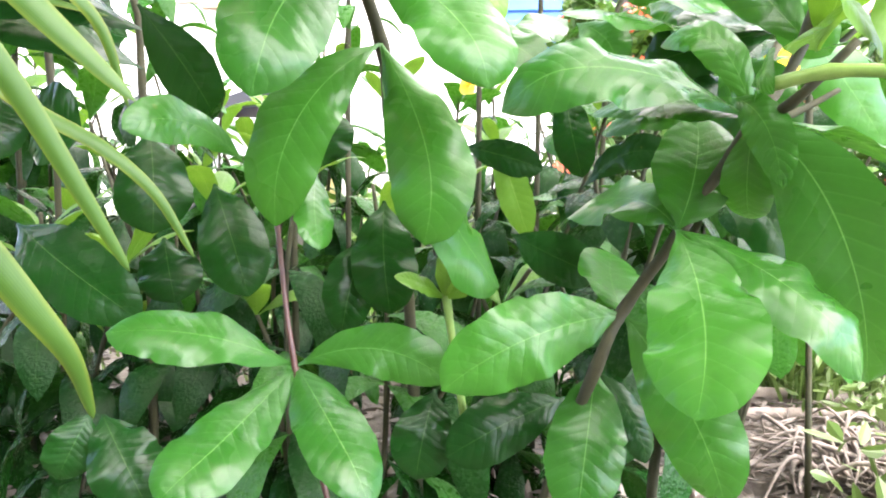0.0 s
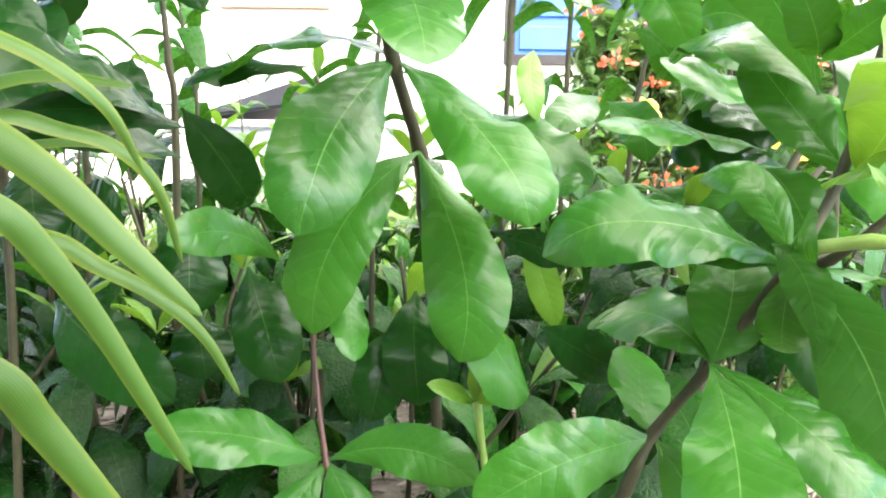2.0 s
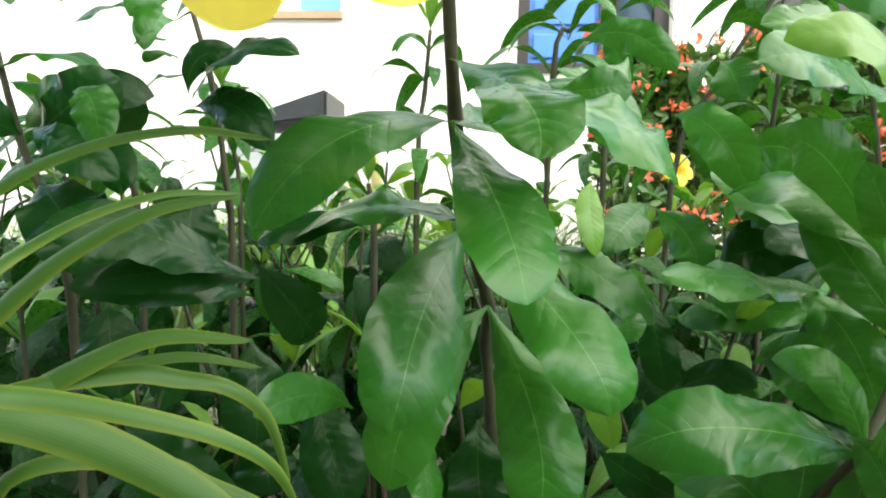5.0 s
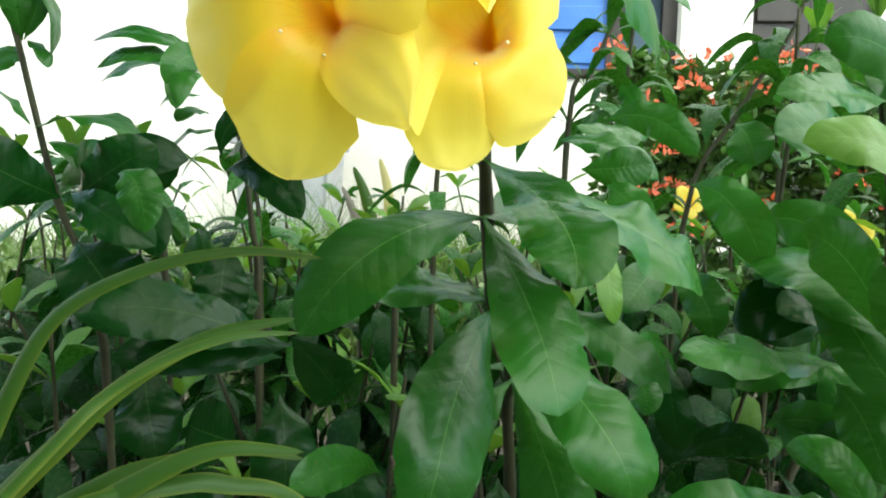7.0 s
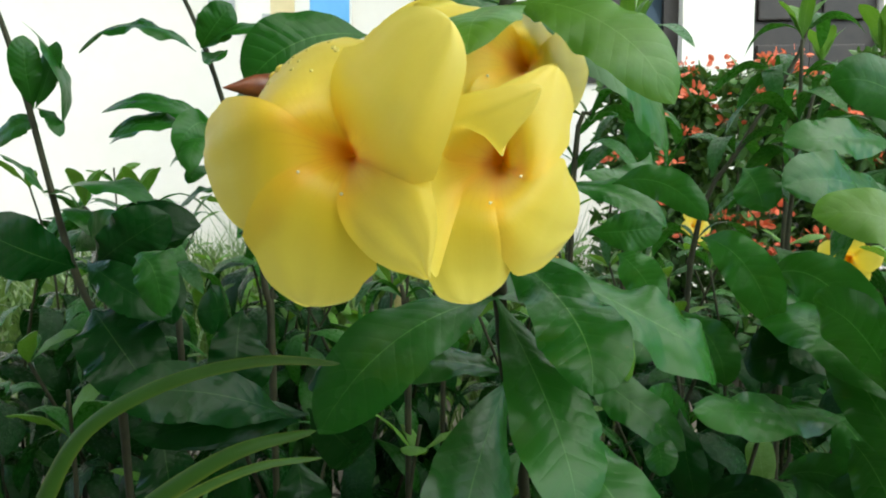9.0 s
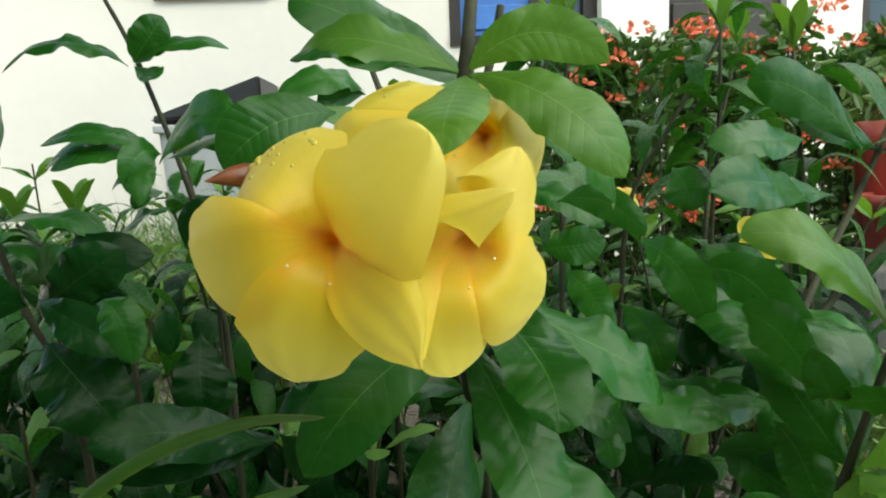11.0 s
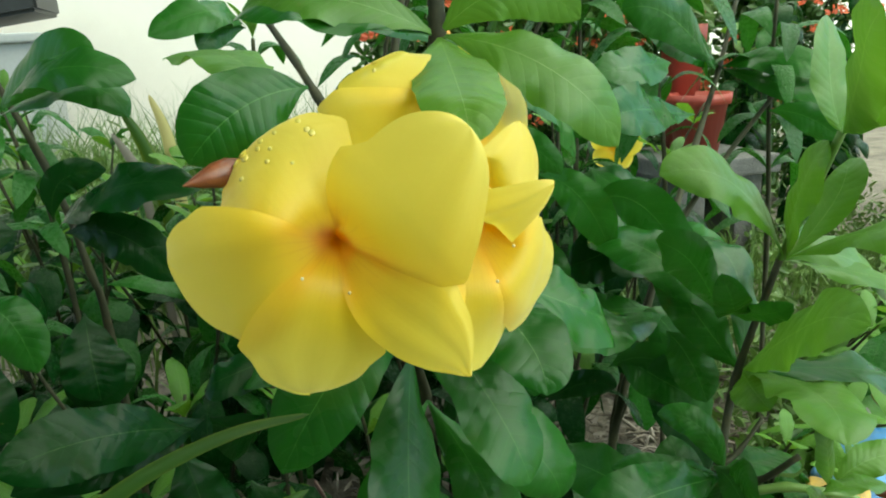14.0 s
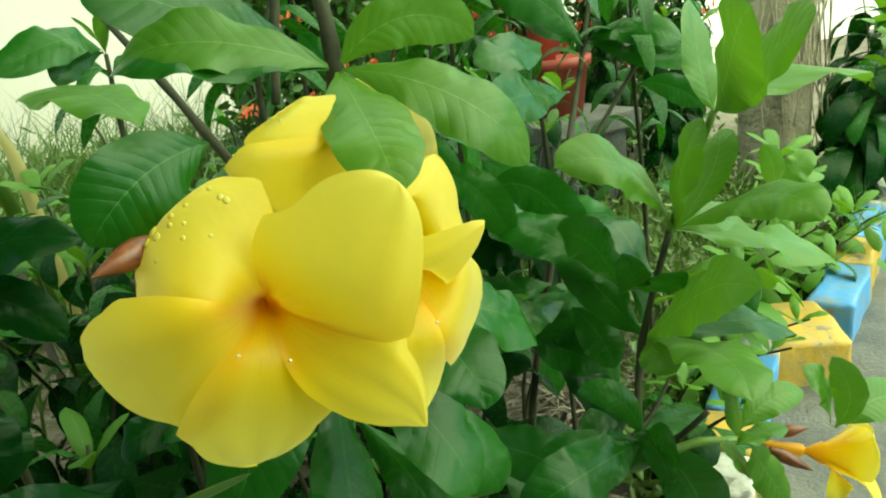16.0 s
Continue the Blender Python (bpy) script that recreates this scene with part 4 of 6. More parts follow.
leaf(shrub_middle, (0.205, 0.720, 0.692), (0.211, 0.693, 0.674), (0.212, 0.680, 0.648), 0.045, 29)
leaf(shrub_middle, (0.386, 0.720, 0.656), (0.290, 0.685, 0.672), (0.242, 0.660, 0.675), 0.057, 21)
leaf(shrub_middle, (0.434, 0.750, 0.705), (0.348, 0.722, 0.768), (0.290, 0.720, 0.778), 0.058, -20)
dark_leaf(shrub_middle, (0.359, 0.660, 0.515), (0.272, 0.633, 0.520), (0.219, 0.620, 0.514), 0.052, 32)
leaf(shrub_middle, (0.305, 0.620, 0.540), (0.309, 0.595, 0.512), (0.325, 0.580, 0.482), 0.044, 31)
leaf(shrub_middle, (0.243, 0.560, 0.482), (0.170, 0.527, 0.492), (0.108, 0.520, 0.497), 0.051, 38)
leaf(shrub_middle, (0.345, 0.695, 0.534), (0.280, 0.687, 0.579), (0.221, 0.700, 0.594), 0.050, 12)
leaf(shrub_middle, (0.345, 0.695, 0.534), (0.385, 0.691, 0.487), (0.446, 0.700, 0.408), 0.058, 17)
leaf(shrub_middle, (0.345, 0.695, 0.534), (0.255, 0.672, 0.548), (0.193, 0.680, 0.588), 0.058, 19)
leaf(shrub_middle, (0.521, 0.855, 0.702), (0.437, 0.819, 0.737), (0.376, 0.806, 0.761), 0.058, -6)
leaf(shrub_middle, (0.521, 0.855, 0.702), (0.553, 0.784, 0.710), (0.596, 0.740, 0.692), 0.050, 2)
leaf(shrub_middle, (0.521, 0.855, 0.702), (0.578, 0.751, 0.670), (0.615, 0.720, 0.683), 0.058, -9)
dark_leaf(shrub_middle, (0.345, 0.695, 0.534), (0.256, 0.688, 0.508), (0.207, 0.700, 0.497), 0.061, 2)
leaf(shrub_middle, (0.404, 0.620, 0.665), (0.430, 0.595, 0.661), (0.464, 0.580, 0.632), 0.031, 37)
leaf(shrub_middle, (0.246, 0.600, 0.472), (0.269, 0.575, 0.439), (0.298, 0.550, 0.347), 0.052, 3)
dark_leaf(shrub_middle, (0.231, 0.580, 0.395), (0.262, 0.554, 0.360), (0.294, 0.540, 0.294), 0.045, 8)
leaf(shrub_middle, (0.127, 0.950, 0.770), (0.136, 0.916, 0.744), (0.148, 0.900, 0.707), 0.033, 23)
leaf(shrub_middle, (0.027, 0.750, 0.673), (0.076, 0.713, 0.667), (0.126, 0.700, 0.633), 0.042, -17)
young(shrub_middle, (0.797, 0.750, 0.423), (0.773, 0.725, 0.470), (0.750, 0.730, 0.512), 0.037, -48)
young(shrub_middle, (0.807, 0.750, 0.421), (0.831, 0.735, 0.455), (0.866, 0.730, 0.480), 0.044, -27)
young(shrub_middle, (0.807, 0.750, 0.421), (0.841, 0.732, 0.437), (0.887, 0.720, 0.439), 0.031, -30)

# shrub_back_right
stem(shrub_back_right, [(0.195, 0.621, -0.010), (0.220, 0.625, 0.280), (0.281, 0.660, 0.420), (0.345, 0.700, 0.534), (0.430, 0.775, 0.615), (0.521, 0.855, 0.702), (0.585, 0.905, 0.800)], 0.005, 0.0032)
stem(shrub_back_right, [(0.286, 0.673, 0.422), (0.412, 0.768, 0.521), (0.592, 0.803, 0.684)], 0.004, 0.003)

# shrub_behind_flower
stem(shrub_behind_flower, [(-0.076, 0.447, 0.699), (-0.085, 0.483, 0.722), (-0.094, 0.546, 0.750), (-0.115, 0.658, 0.803)], 0.0034, 0.0028)
stem(shrub_behind_flower, [(-0.025, 0.526, 0.725), (-0.006, 0.544, 0.796), (0.003, 0.555, 0.834)], 0.0034, 0.0034)
leaf(shrub_behind_flower, (-0.107, 0.318, 0.735), (-0.135, 0.303, 0.728), (-0.160, 0.299, 0.709), 0.035, -15)
young(shrub_behind_flower, (-0.122, 0.460, 0.733), (-0.145, 0.519, 0.753), (-0.180, 0.611, 0.757), 0.058, 33)
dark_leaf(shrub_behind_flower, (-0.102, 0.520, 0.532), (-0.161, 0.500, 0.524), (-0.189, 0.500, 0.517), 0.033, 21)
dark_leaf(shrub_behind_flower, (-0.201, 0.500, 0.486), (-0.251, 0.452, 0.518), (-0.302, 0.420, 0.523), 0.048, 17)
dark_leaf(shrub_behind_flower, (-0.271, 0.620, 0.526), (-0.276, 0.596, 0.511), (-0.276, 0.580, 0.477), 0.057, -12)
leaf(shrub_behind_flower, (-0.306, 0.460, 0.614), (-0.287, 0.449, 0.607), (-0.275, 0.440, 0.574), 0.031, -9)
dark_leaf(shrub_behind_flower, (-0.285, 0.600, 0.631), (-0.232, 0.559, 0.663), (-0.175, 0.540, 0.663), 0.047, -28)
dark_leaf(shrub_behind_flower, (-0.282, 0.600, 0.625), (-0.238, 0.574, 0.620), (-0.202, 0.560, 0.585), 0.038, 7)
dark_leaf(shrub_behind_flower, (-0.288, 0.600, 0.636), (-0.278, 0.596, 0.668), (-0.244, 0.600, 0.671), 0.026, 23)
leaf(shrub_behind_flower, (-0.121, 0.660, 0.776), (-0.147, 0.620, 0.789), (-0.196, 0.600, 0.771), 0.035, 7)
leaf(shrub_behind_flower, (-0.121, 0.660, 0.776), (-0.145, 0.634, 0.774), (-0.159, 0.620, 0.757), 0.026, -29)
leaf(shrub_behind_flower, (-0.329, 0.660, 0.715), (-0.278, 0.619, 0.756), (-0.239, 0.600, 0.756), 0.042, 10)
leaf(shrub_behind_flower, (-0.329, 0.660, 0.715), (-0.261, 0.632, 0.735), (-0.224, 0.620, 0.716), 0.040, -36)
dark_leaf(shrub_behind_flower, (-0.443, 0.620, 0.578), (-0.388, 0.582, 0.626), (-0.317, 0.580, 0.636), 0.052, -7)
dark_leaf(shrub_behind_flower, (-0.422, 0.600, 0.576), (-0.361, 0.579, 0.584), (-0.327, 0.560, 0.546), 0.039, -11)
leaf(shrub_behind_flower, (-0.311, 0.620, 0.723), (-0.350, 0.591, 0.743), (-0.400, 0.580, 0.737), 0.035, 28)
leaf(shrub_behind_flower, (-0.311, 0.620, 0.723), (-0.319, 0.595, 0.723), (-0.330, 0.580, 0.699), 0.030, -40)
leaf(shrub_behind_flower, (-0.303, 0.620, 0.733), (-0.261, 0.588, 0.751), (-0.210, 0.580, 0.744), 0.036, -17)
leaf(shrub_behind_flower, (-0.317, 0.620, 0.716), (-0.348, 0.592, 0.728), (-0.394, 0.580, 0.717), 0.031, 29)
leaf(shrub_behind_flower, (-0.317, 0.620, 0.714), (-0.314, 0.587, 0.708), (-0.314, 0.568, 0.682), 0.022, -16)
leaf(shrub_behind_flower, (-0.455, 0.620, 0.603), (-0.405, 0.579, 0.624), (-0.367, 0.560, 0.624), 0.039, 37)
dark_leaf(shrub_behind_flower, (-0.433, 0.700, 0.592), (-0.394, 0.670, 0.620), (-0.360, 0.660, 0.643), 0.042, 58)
leaf(shrub_behind_flower, (-0.022, 0.400, 0.751), (-0.091, 0.374, 0.784), (-0.136, 0.370, 0.805), 0.047, 11)

# flowers
flower_a = bloom(shrub_front, [(-0.1270, 0.2475, 0.6878), (-0.1235, 0.2560, 0.6668), (-0.1060, 0.2570, 0.6580), (-0.0940, 0.2520, 0.6699), (-0.1064, 0.2620, 0.6875)], (-0.1060, 0.2830, 0.6750), (-0.0504, 0.3825, 0.7121), [
    ((-0.1581, 0.2680, 0.6936), (-0.1719, 0.2790, 0.6732), (-0.1496, 0.2710, 0.6397), 0.05, 1.2),
    ((-0.1473, 0.2710, 0.6347), (-0.1247, 0.2770, 0.6092), (-0.0970, 0.2660, 0.6239), 0.05, 1.3),
    ((-0.0866, 0.2440, 0.6328), (-0.0668, 0.2290, 0.6279), (-0.0683, 0.2360, 0.6598), 0.07, 0.35),
    ((-0.0649, 0.2360, 0.6689), (-0.0604, 0.2360, 0.7205), (-0.0996, 0.2500, 0.7149), 0.10, 1.9),
    ((-0.1022, 0.2820, 0.7242), (-0.1344, 0.2840, 0.7154), (-0.1488, 0.2765, 0.6938), 0.13, 1.0),
])
flower_b = bloom(shrub_front, [(-0.0599, 0.2580, 0.6614), (-0.0458, 0.2528, 0.6549), (-0.0338, 0.2638, 0.6656), (-0.0412, 0.2840, 0.6943), (-0.0614, 0.2620, 0.6706)], (-0.0409, 0.3120, 0.6734), (-0.0193, 0.3741, 0.6948), [
    ((-0.0703, 0.2580, 0.6255), (-0.0524, 0.2620, 0.6140), (-0.0369, 0.2680, 0.6287), 0.06, 1.0),
    ((-0.0321, 0.2720, 0.6265), (-0.0098, 0.2810, 0.6441), (-0.0143, 0.2760, 0.6691), 0.06, 1.1),
    ((-0.0126, 0.2850, 0.6852), (-0.0181, 0.2920, 0.7146), (-0.0460, 0.2760, 0.7010), 0.08, 1.0),
    ((-0.0420, 0.2480, 0.6737), (-0.0275, 0.2370, 0.6965), (-0.0608, 0.2460, 0.6930), 0.1, 0.6),
    ((-0.0715, 0.2460, 0.6735), (-0.0777, 0.2410, 0.6647), (-0.0673, 0.2460, 0.6281), 0.05, 0.8),
])
flower_c = bloom(shrub_front, [(-0.0544, 0.2900, 0.7266), (-0.0484, 0.2970, 0.7118), (-0.0342, 0.3014, 0.7075), (-0.0258, 0.3120, 0.7228), (-0.0374, 0.3080, 0.7345)], (-0.0293, 0.3400, 0.7228), (-0.0104, 0.4216, 0.7567), [
    ((-0.0986, 0.2980, 0.7315), (-0.1027, 0.2980, 0.7198), (-0.0799, 0.2900, 0.6961), 0.08, 1.0),
    ((-0.0543, 0.2900, 0.6946), (-0.0424, 0.2850, 0.6893), (-0.0280, 0.2900, 0.6931), 0.06, 1.0),
    ((-0.0142, 0.3050, 0.6925), (-0.0005, 0.3270, 0.7197), (-0.0121, 0.3300, 0.7362), 0.08, 1.2),
    ((-0.0175, 0.3350, 0.7394), (-0.0247, 0.3380, 0.7446), (-0.0452, 0.3300, 0.7470), 0.08, 1.0),
    ((-0.0589, 0.3100, 0.7462), (-0.0793, 0.2955, 0.7449), (-0.0953, 0.2980, 0.7324), 0.1, 1.2),
])
dew(flower_a, PETAL_ROWS[4], 0.55, 0.7, 0.0017)
dew(flower_a, PETAL_ROWS[4], 0.62, 0.82, 0.0021)
dew(flower_a, PETAL_ROWS[4], 0.5, 0.6, 0.001)
dew(flower_a, PETAL_ROWS[4], 0.42, 0.3, 0.0012)
dew(flower_a, PETAL_ROWS[4], 0.5, 0.2, 0.001)
dew(flower_a, PETAL_ROWS[4], 0.35, 0.25, 0.0014)
dew(flower_a, PETAL_ROWS[4], 0.45, 0.5, 0.0009)
dew(flower_a, PETAL_ROWS[4], 0.72, 0.76, 0.0024)
dew(flower_a, PETAL_ROWS[4], 0.3, 0.45, 0.0008)
dew(flower_a, PETAL_ROWS[4], 0.55, 0.4, 0.0009)
dew(flower_c, PETAL_ROWS[14], 0.6, 0.5, 0.0013)
dew(flower_c, PETAL_ROWS[14], 0.45, 0.6, 0.001)
dew(flower_a, PETAL_ROWS[4], 0.4, 0.8, 0.0011)
dew(flower_a, PETAL_ROWS[4], 0.6, 0.55, 0.0012)
dew(flower_a, PETAL_ROWS[4], 0.36, 0.62, 0.001)
bud(shrub_front, (-0.1375, 0.2900, 0.7071), (-0.1620, 0.2755, 0.7037), 0.0056)
ring_d = [(0.3149, 0.3112, 0.3803), (0.3231, 0.3159, 0.4015), (0.3138, 0.3006, 0.4112), (0.3030, 0.2914, 0.3936), (0.3063, 0.2995, 0.3809)]
flower_d = bloom(shrub_right, ring_d, (0.2879, 0.3232, 0.4007), (0.2624, 0.3392, 0.4108), even_lobes(ring_d, (0.2879, 0.3232, 0.4007), [(0.3658, 0.3117, 0.3758), (0.3375, 0.3005, 0.4154), (0.3164, 0.2787, 0.4117), (0.3241, 0.2804, 0.3709), (0.2960, 0.2976, 0.3626)], 0.040))
bud(shrub_right, (0.2733, 0.3363, 0.4168), (0.2952, 0.3223, 0.4196), 0.0052)
bud(shrub_right, (0.2583, 0.3297, 0.4116), (0.2796, 0.3061, 0.3948), 0.0056)
green_stem(shrub_right, [(0.1943, 0.3726, 0.4135), (0.2185, 0.3628, 0.4179), (0.2427, 0.3502, 0.4151), (0.2624, 0.3392, 0.4108)], 0.0036, 0.0030)
# far flowers
far_flower((0.305, 1.255, 0.618), 0.061)
far_flower((0.329, 0.852, 0.555), 0.029)
far_flower((0.034, 1.090, 0.561), 0.036)
far_flower((0.468, 1.047, 0.574), 0.085)
far_flower((0.517, 1.130, 0.540), 0.031)

# straps
strap(strap_plant, [(-0.290, 0.211, 0.000), (-0.280, 0.201, 0.252), (-0.250, 0.191, 0.458), (-0.179, 0.215, 0.468), (-0.154, 0.225, 0.458), (-0.120, 0.235, 0.437), (-0.094, 0.245, 0.410), (-0.070, 0.255, 0.385)], 0.0165)
strap(strap_plant, [(-0.208, 0.208, 0.000), (-0.198, 0.198, 0.242), (-0.168, 0.188, 0.441), (-0.124, 0.220, 0.423), (-0.113, 0.230, 0.407), (-0.101, 0.240, 0.384), (-0.087, 0.250, 0.353), (-0.075, 0.260, 0.325)], 0.0105)
strap(strap_plant, [(-0.277, 0.318, 0.000), (-0.267, 0.308, 0.226), (-0.237, 0.298, 0.410), (-0.177, 0.330, 0.408), (-0.161, 0.340, 0.396), (-0.136, 0.350, 0.381), (-0.114, 0.360, 0.359), (-0.097, 0.370, 0.325)], 0.0100)
strap(strap_plant, [(-0.231, 0.251, 0.000), (-0.221, 0.241, 0.209), (-0.191, 0.231, 0.380), (-0.152, 0.260, 0.358), (-0.142, 0.270, 0.338), (-0.126, 0.280, 0.310), (-0.116, 0.290, 0.288), (-0.112, 0.300, 0.260)], 0.0150)
strap(strap_plant, [(-0.288, 0.286, 0.000), (-0.278, 0.276, 0.243), (-0.248, 0.266, 0.441), (-0.179, 0.300, 0.462), (-0.161, 0.310, 0.458), (-0.141, 0.320, 0.452), (-0.126, 0.330, 0.436), (-0.116, 0.340, 0.397)], 0.0100)
strap(strap_plant, [(-0.277, 0.165, 0.000), (-0.267, 0.155, 0.251), (-0.237, 0.145, 0.457), (-0.167, 0.180, 0.484), (-0.150, 0.190, 0.482), (-0.122, 0.200, 0.475), (-0.100, 0.210, 0.466), (-0.087, 0.220, 0.454), (-0.080, 0.230, 0.435)], 0.0075)
strap(strap_plant, [(-0.282, 0.210, 0.000), (-0.272, 0.200, 0.237), (-0.242, 0.190, 0.430), (-0.195, 0.230, 0.510), (-0.186, 0.240, 0.521), (-0.167, 0.250, 0.534), (-0.142, 0.260, 0.543), (-0.117, 0.270, 0.544)], 0.0065)
strap(strap_plant, [(-0.356, 0.339, 0.000), (-0.346, 0.329, 0.213), (-0.316, 0.319, 0.387), (-0.243, 0.340, 0.443), (-0.212, 0.350, 0.452), (-0.180, 0.360, 0.457), (-0.141, 0.370, 0.450)], 0.0100)
strap(strap_plant, [(-0.343, 0.285, 0.000), (-0.333, 0.275, 0.199), (-0.303, 0.265, 0.362), (-0.274, 0.280, 0.463), (-0.262, 0.290, 0.506), (-0.246, 0.300, 0.540), (-0.209, 0.310, 0.563), (-0.161, 0.320, 0.574), (-0.123, 0.330, 0.571)], 0.0110)
strap(strap_plant, [(-0.355, 0.270, 0.000), (-0.345, 0.260, 0.201), (-0.315, 0.250, 0.366), (-0.259, 0.265, 0.452), (-0.229, 0.275, 0.486), (-0.203, 0.285, 0.513), (-0.165, 0.295, 0.536), (-0.129, 0.305, 0.544)], 0.0135)
strap(strap_plant, [(-0.330, 0.280, 0.000), (-0.320, 0.270, 0.206), (-0.290, 0.260, 0.374), (-0.225, 0.280, 0.447), (-0.197, 0.290, 0.466), (-0.166, 0.300, 0.479), (-0.125, 0.310, 0.477)], 0.0140)

# ---- shrubs farther back ----
LEAF_SHAPES = [straight_blade("leaf", w, b, 900 + i, 12, 6, c, LEAF)
               for i, (w, b, c) in enumerate([(0.32, 0.10, 0.1), (0.36, 0.13, 0.2), (0.30, 0.14, 0.3), (0.38, 0.09, 0.15), (0.34, 0.16, 0.35), (0.31, 0.12, 0.05)])]
# older leaves whose dark colour also carries the shade low in the bed
OLD_SHADED_SHAPES = [straight_blade("leaf", w, b, 930 + i, 12, 6, c, MATURE_SHADED)
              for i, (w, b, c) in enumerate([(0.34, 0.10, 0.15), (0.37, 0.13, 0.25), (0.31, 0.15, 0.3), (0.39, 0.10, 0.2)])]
YOUNG_SHAPES = [straight_blade("leaf", w, 0.08, 950 + i, 12, 6, 0.05, YOUNG) for i, w in enumerate((0.30, 0.34))]


def wild_shrub(x, y, height, leafless=0.25, lean=(0, 0), seed=0, nodes=0.075, size=0.115, shoots=2, fresh=0.6, old=0.75):
    rnd = random.Random(seed)
    plant = thing("allamanda_shrub", (x, y, 0), "green garden shrub with whorls of pointed leaves", "shrub", "flowering shrubs")
    for s in range(shoots):
        dx, dy = lean[0] + rnd.uniform(-0.12, 0.12), lean[1] + rnd.uniform(-0.10, 0.10)
        h = height * (1 if s == 0 else rnd.uniform(0.72, 0.95))
        pts = []
        for k in range(5):
            t = k / 4
            pts.append(Vector((x + dx * t * t + rnd.uniform(-0.012, 0.012), y + dy * t * t + rnd.uniform(-0.012, 0.012), h * t - 0.01)))
        stem(plant, pts, 0.0034, 0.002)
        z = h * leafless
        turn = rnd.uniform(0, 6.28)
        while z < h + 0.01:
            t = z / h
            i = min(int(t * 4), 3)
            p = pts[i].lerp(pts[i + 1], t * 4 - i)
            top = z > h - nodes * 0.9
            turn += 0.8 + rnd.uniform(-0.2, 0.2)
            for q in range(rnd.choice((3, 4, 4))):
                a = turn + q * 1.6 + rnd.uniform(-0.25, 0.25)
                droop = rnd.uniform(-1.0, -0.2) if not top else rnd.uniform(0.2, 0.9)
                droop += 0.5 * (t - 0.6)
                d = Vector((math.cos(a), math.sin(a), droop)).normalized()
                ln = size * rnd.uniform(0.75, 1.2) * (0.65 if top else 1)
                sidev = d.cross(Vector((0, 0, 1))).normalized()
                up = sidev.cross(d)
                up = (Matrix.Rotation(rnd.uniform(-0.5, 0.5), 3, d) @ up)
                m = Matrix((d.cross(up), d, up)).transposed().to_4x4() @ Matrix.Scale(ln, 4)
                m.translation = p
                # old is the share of lower leaves in the shade-darkened colour
                me = rnd.choice(YOUNG_SHAPES) if (top or fresh > 0.9) and rnd.random() < fresh else rnd.choice(OLD_SHADED_SHAPES if rnd.random() < old and not top else LEAF_SHAPES)
                hang("leaf", me, plant, m)
            z += nodes * rnd.uniform(0.8, 1.25)
    return plant


n_shrub = 0
rng = random.Random(5)
for row, (y, hs, xs) in enumerate([
        (0.72, (0.36, 0.48), (-0.55, -0.42, -0.28, -0.12, 0.02, 0.14)),
        (0.92, (0.48, 0.60), (-0.75, -0.56, -0.38, -0.20, -0.02, 0.12, 0.25)),
        (1.15, (0.54, 0.66), (-0.95, -0.70, -0.48, -0.25, 0.0, 0.18, 0.34)),
        (1.45, (0.56, 0.68), (-1.1, -0.8, -0.5, -0.2, 0.12, 0.4))]):
    for x in xs:
        n_shrub += 1
        # the nearest left rows take only shade-darkened leaves below their tips
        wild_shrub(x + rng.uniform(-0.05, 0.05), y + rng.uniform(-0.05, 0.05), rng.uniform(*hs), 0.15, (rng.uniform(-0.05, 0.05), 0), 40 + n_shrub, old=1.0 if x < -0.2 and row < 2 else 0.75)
SLIM = [straight_blade("leaf", w, b, 970 + i, 12, 6, c, LEAF) for i, (w, b, c) in enumerate([(0.26, 0.16, 0.30), (0.28, 0.14, 0.40), (0.23, 0.18, 0.22), (0.27, 0.15, 0.45)])]


def whorled(pts, nodes, size, seed):
    """A tall stem with rings of narrow arching leaves on its upper part and fresh leaves at the tip."""
    rnd = random.Random(700 + seed)
    pts = [Vector(p) for p in pts]
    plant = thing("allamanda_shrub", pts[0], "tall bare shrub stem with rings of arching leaves", "shrub", "flowering shrubs")
    line = smooth_line(pts, 8)
    bm = bmesh.new()
    tube(bm, pts, 0.004, 0.0025)
    part("stem", bm, STEM, plant)
    lo = 8
    for k in range(nodes):
        p = line[int(lo + (len(line) - 1 - lo) * (k + 0.3) / nodes)]
        turn = rnd.uniform(0, 6.28)
        for q in range(rnd.choice((3, 4))):
            a = turn + q * 1.6 + rnd.uniform(-0.2, 0.2)
            d = Vector((math.cos(a), math.sin(a) * 0.8, rnd.uniform(-0.05, 0.5))).normalized()
            side = d.cross(Vector((0, 0, 1))).normalized()
            up = Matrix.Rotation(rnd.uniform(-0.4, 0.4), 3, d) @ side.cross(d)
            ln = size * rnd.uniform(0.7, 1.15)
            m = Matrix((d.cross(up), d, up)).transposed().to_4x4() @ Matrix.Scale(ln, 4)
            m.translation = p
            hang("leaf", rnd.choice(SLIM), plant, m)
    p = line[-1]
    for q in range(4):
        a = q * 1.57 + rnd.uniform(-0.3, 0.3)
        d = Vector((math.cos(a) * 0.5, math.sin(a) * 0.5, 1)).normalized()
        up = (Vector((0, 0, 1)) - d * d.z).normalized()
        m = Matrix((d.cross(up), d, up)).transposed().to_4x4() @ Matrix.Scale(size * 0.6, 4)
        m.translation = p
        hang("leaf", rnd.choice(YOUNG_SHAPES), plant, m)
    return plant


